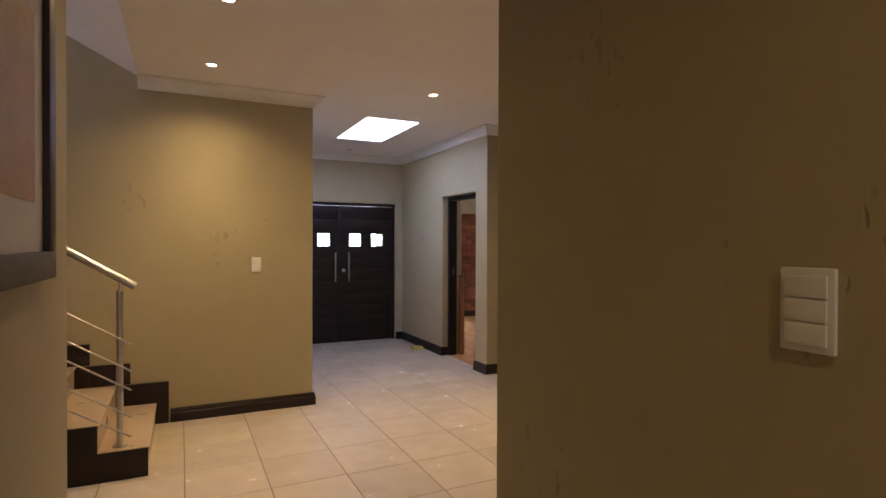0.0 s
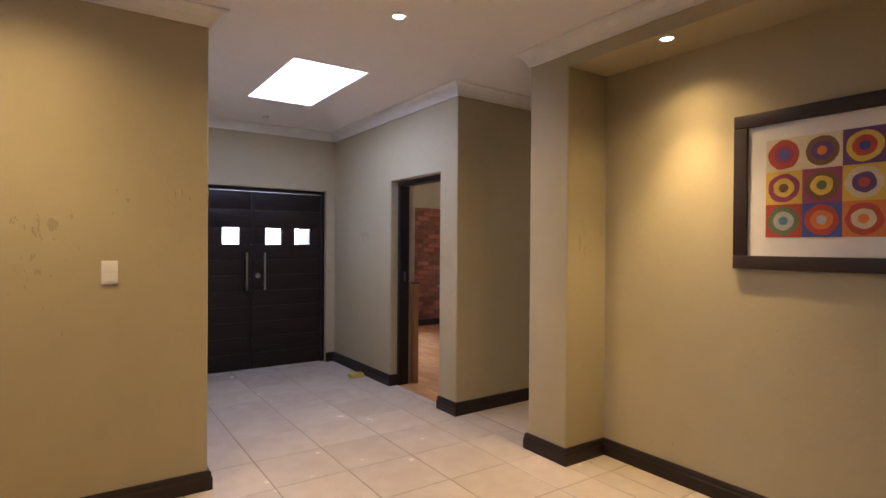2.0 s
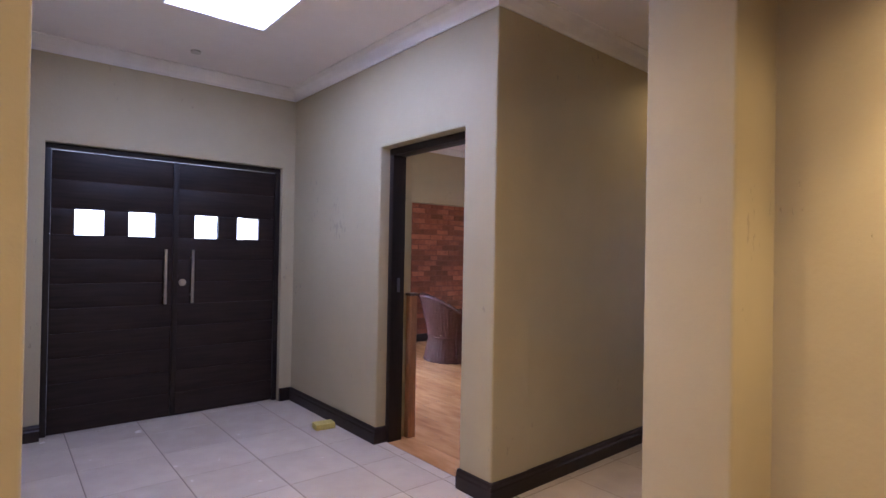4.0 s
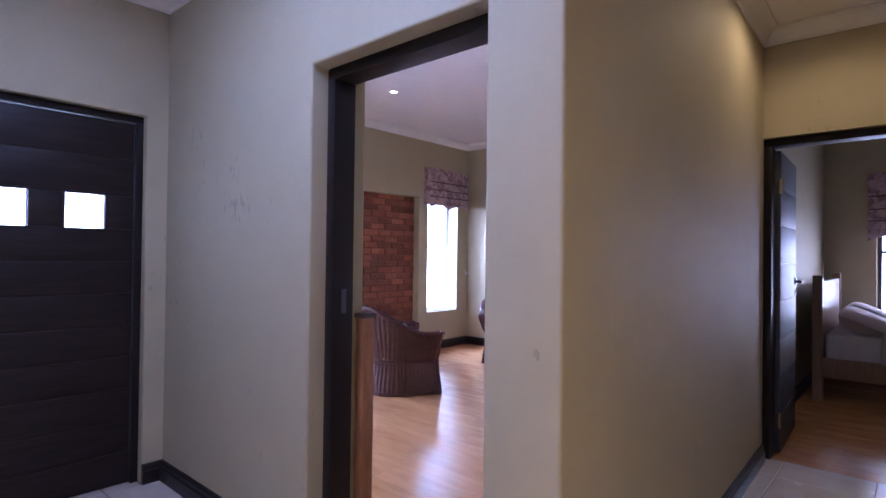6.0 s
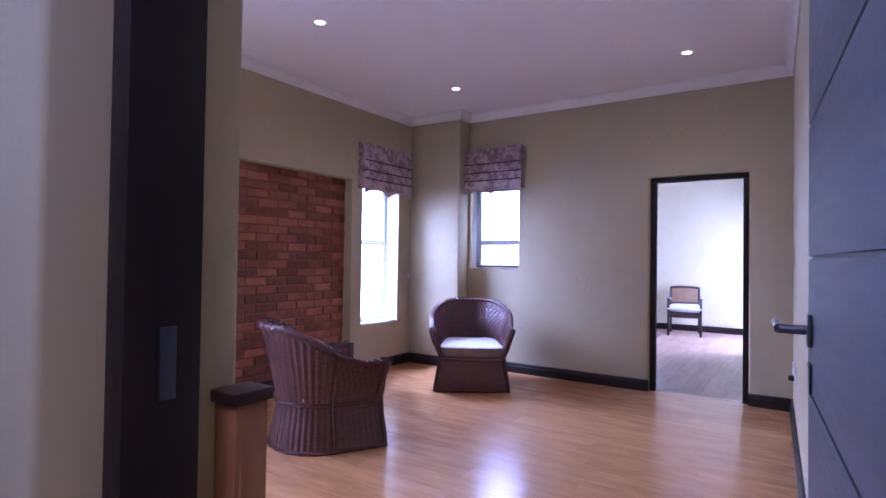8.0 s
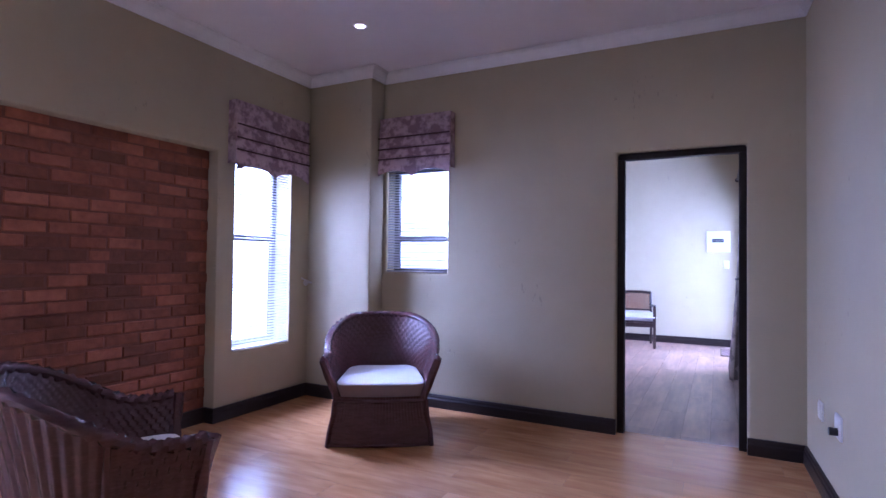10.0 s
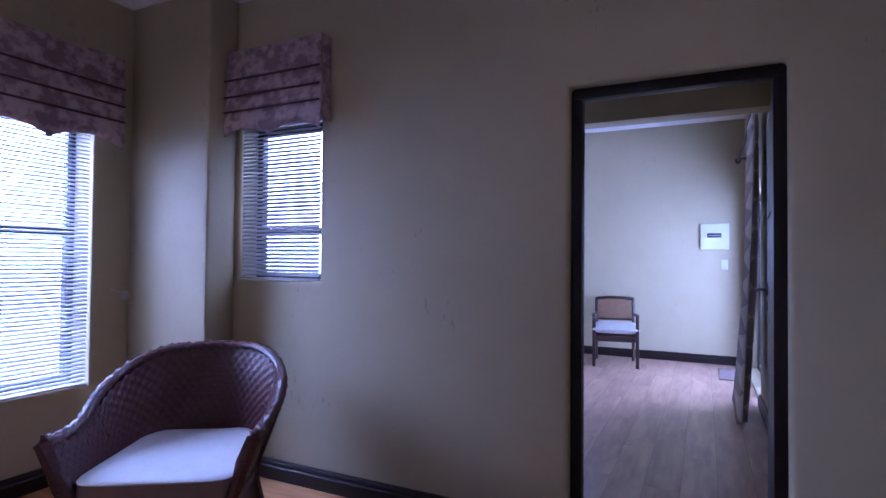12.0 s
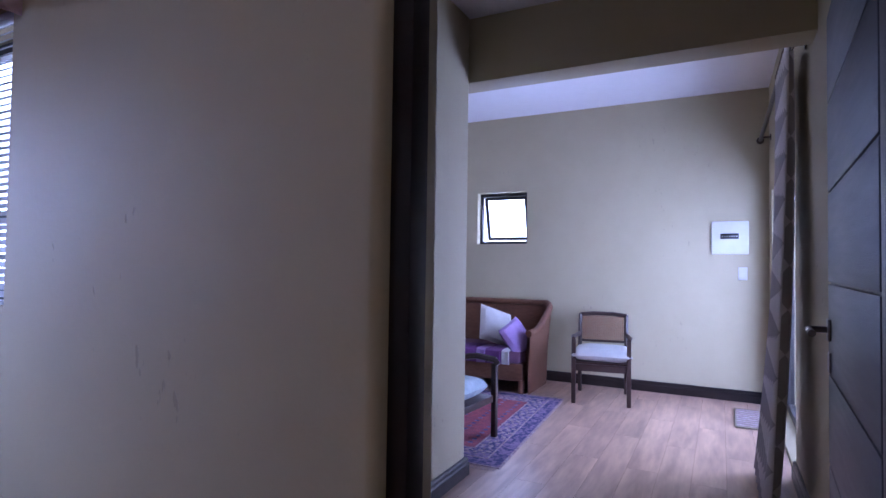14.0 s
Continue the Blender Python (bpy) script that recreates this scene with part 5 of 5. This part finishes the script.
bm = bmesh.new()
rows = []
for o, z in ((-0.83, 0.40), (-0.80, 0.50), (-0.76, 0.63), (-0.70, 0.665), (0, 0.68), (0.70, 0.665), (0.76, 0.63), (0.80, 0.45)):
    rows.append([bm.verts.new((o + 0.02 * noise.noise(Vector((o * 3, k * 0.4, 1))), 0.42 - 1.46 * k / 24, z + 0.035 * noise.noise(Vector((o * 2.5, k * 0.5, 7))))) for k in range(25)])
for a, b in zip(rows, rows[1:]):
    for k in range(24):
        bm.faces.new([a[k], a[k + 1], b[k + 1], b[k]])
dv = part("duvet", bm, LINEN, bed, "rumpled pale pink duvet", True)
dv.modifiers.new("thick", "SOLIDIFY").thickness = 0.03
for sx in (-0.36, 0.36):
    bm = bmesh.new()
    pillow(bm, 0.64, 0.44, 0.20, seed=sx * 8)
    o = tagged(new("bed_pillow", mesh_of("bed_pillow", bm, LINEN, True)), "soft pale pillow at the head of the bed", "pillow", "bed pillows")
    o.matrix_world = pose(8.25 + sx, 4.55, 0.625, 22, 0, 4)

# ---- floors, laid piece by piece ----
def slab(name, x0, x1, y0, y1, mat, label):
    bm = bmesh.new()
    box(bm, x0, x1, y0, y1, -0.12, -0.003)
    return structure(name, bm, mat, label)


def piece_mesh(name, w, d, mat, drop=0.7, bev=0.0025):
    bm = bmesh.new()
    top = [bm.verts.new((x, y, 0)) for x, y in ((bev, bev), (w - bev, bev), (w - bev, d - bev), (bev, d - bev))]
    low = [bm.verts.new((x, y, -bev * drop)) for x, y in ((0, 0), (w, 0), (w, d), (0, d))]
    bm.faces.new(top)
    for i in range(4):
        j = (i + 1) % 4
        bm.faces.new([low[i], low[j], top[j], top[i]])
    return mesh_of(name, bm, mat)


PIECES = {}


def lay(name, parent, x0, x1, y0, y1, mat):
    key = (name, mat.name, round(x1 - x0, 3), round(y1 - y0, 3))
    if key not in PIECES:
        PIECES[key] = piece_mesh(name, x1 - x0, y1 - y0, mat, drop=0.7 if name == "tile" else 0.12, bev=0.0025 if name == "tile" else 0.0008)
    ob = new(name, PIECES[key])
    ob.parent = parent
    ob.location = (x0, y0, 0)


floor = slab("floor_foyer", -4.2, 2.86, -3.3, 7.62, GROUT, "beige ceramic floor tiles with brown grout")
hall_floor = slab("floor_hall", 2.86, 5.5, 3.6, 4.95, GROUT, "beige ceramic floor tiles with brown grout")
P, J = 0.464, 0.005
for i in range(-2, 13):
    for k in range(-4, 19):
        x0, x1, y0, y1 = 0.073 + (i - 1) * P, 0.073 + i * P, -0.332 + (k - 1) * P, -0.332 + k * P
        for (u0, u1, w0, w1, par) in ((-1.4, 2.68, -2.2, 7.40, floor), (0.853, 2.567, 7.40, 7.57, floor), (2.68, 2.76, 5.10, 5.98, floor), (2.68, 3.06, 0.92, 3.60, floor), (2.68, 2.865, 3.955, 4.89, floor), (2.865, 5.5, 3.955, 4.89, hall_floor)):
            a0, a1, b0, b1 = max(x0, u0), min(x1, u1), max(y0, w0), min(y1, w1)
            if a1 - a0 > 0.02 and b1 - b0 > 0.02:
                lay("tile", par, a0 + J / 2, a1 - J / 2, b0 + J / 2, b1 - J / 2, TILE)


def planks(parent, x0, x1, y0, y1, mat, along, w=0.192, length=1.285):
    row = 0
    a0, a1, b0, b1 = (x0, x1, y0, y1) if along == "x" else (y0, y1, x0, x1)
    b = b0
    while b < b1 - 0.005:
        e = min(b + w, b1)
        a = a0 - (row * 0.47 % 1) * length
        while a < a1:
            s, f = max(a, a0), min(a + length, a1)
            if f - s > 0.03:
                r = (s, f, b, e) if along == "x" else (b, e, s, f)
                lay("plank", parent, r[0] + 0.0006, r[1] - 0.0006, r[2] + 0.0006, r[3] - 0.0006, mat)
            a += length
        b, row = e, row + 1


lounge_floor = slab("floor_lounge", 2.86, 8.02, 5.03, 9.35, SUBFLOOR, "glossy honey-brown laminate plank floor")
planks(lounge_floor, 2.76, 8.0, 5.10, 9.312, LAMINATE, "y")
sitting_floor = slab("floor_sitting", 8.02, 13.35, 5.20, 11.4, SUBFLOOR, "grey-brown laminate plank floor")
planks(sitting_floor, 8.0, 13.10, S0, 11.2, LAMINATE2, "x")
bed_floor = slab("floor_bedroom", 5.5, 9.55, 1.9, 5.03, SUBFLOOR, "warm brown laminate plank floor")
planks(bed_floor, 5.5, 9.3, 2.0, 5.0, LAMINATE, "y")

# recessed brick panel in the lounge
panel = tagged(new("wall_brick_panel", None), "red-brown clay brickwork filling a recess", "", "", "structure")
bm = bmesh.new()
box(bm, 4.60, 6.65, 9.312, 9.42, 0, 2.09)
part("mortar", bm, MORTAR, panel)
row = 0
z = 0.11
bricks = {}
while z < 2.085:
    zz = min(z + 0.068, 2.088)
    x = 4.60 - (0.115 if row % 2 else 0)
    while x < 6.65:
        a, b = max(x, 4.60), min(x + 0.222, 6.65)
        if b - a > 0.03:
            key = (round(b - a, 3), round(zz - z, 3))
            if key not in bricks:
                bm = bmesh.new()
                box(bm, 0, b - a, 0, 0.06, 0, zz - z)
                bmesh.ops.bevel(bm, geom=[e for e in bm.edges if all(v.co.y < 0.01 for v in e.verts)], offset=0.005, segments=1, affect="EDGES")
                bricks[key] = mesh_of("brick", bm, BRICK)
            ob = new("brick", bricks[key])
            ob.parent = panel
            ob.location = (a, 9.305 + random.uniform(-0.007, 0.006), z + random.uniform(-0.003, 0.003))
            ob.rotation_euler = (0, random.uniform(-0.014, 0.014), random.uniform(-0.02, 0.02))
        x += 0.234
    z, row = z + 0.080, row + 1
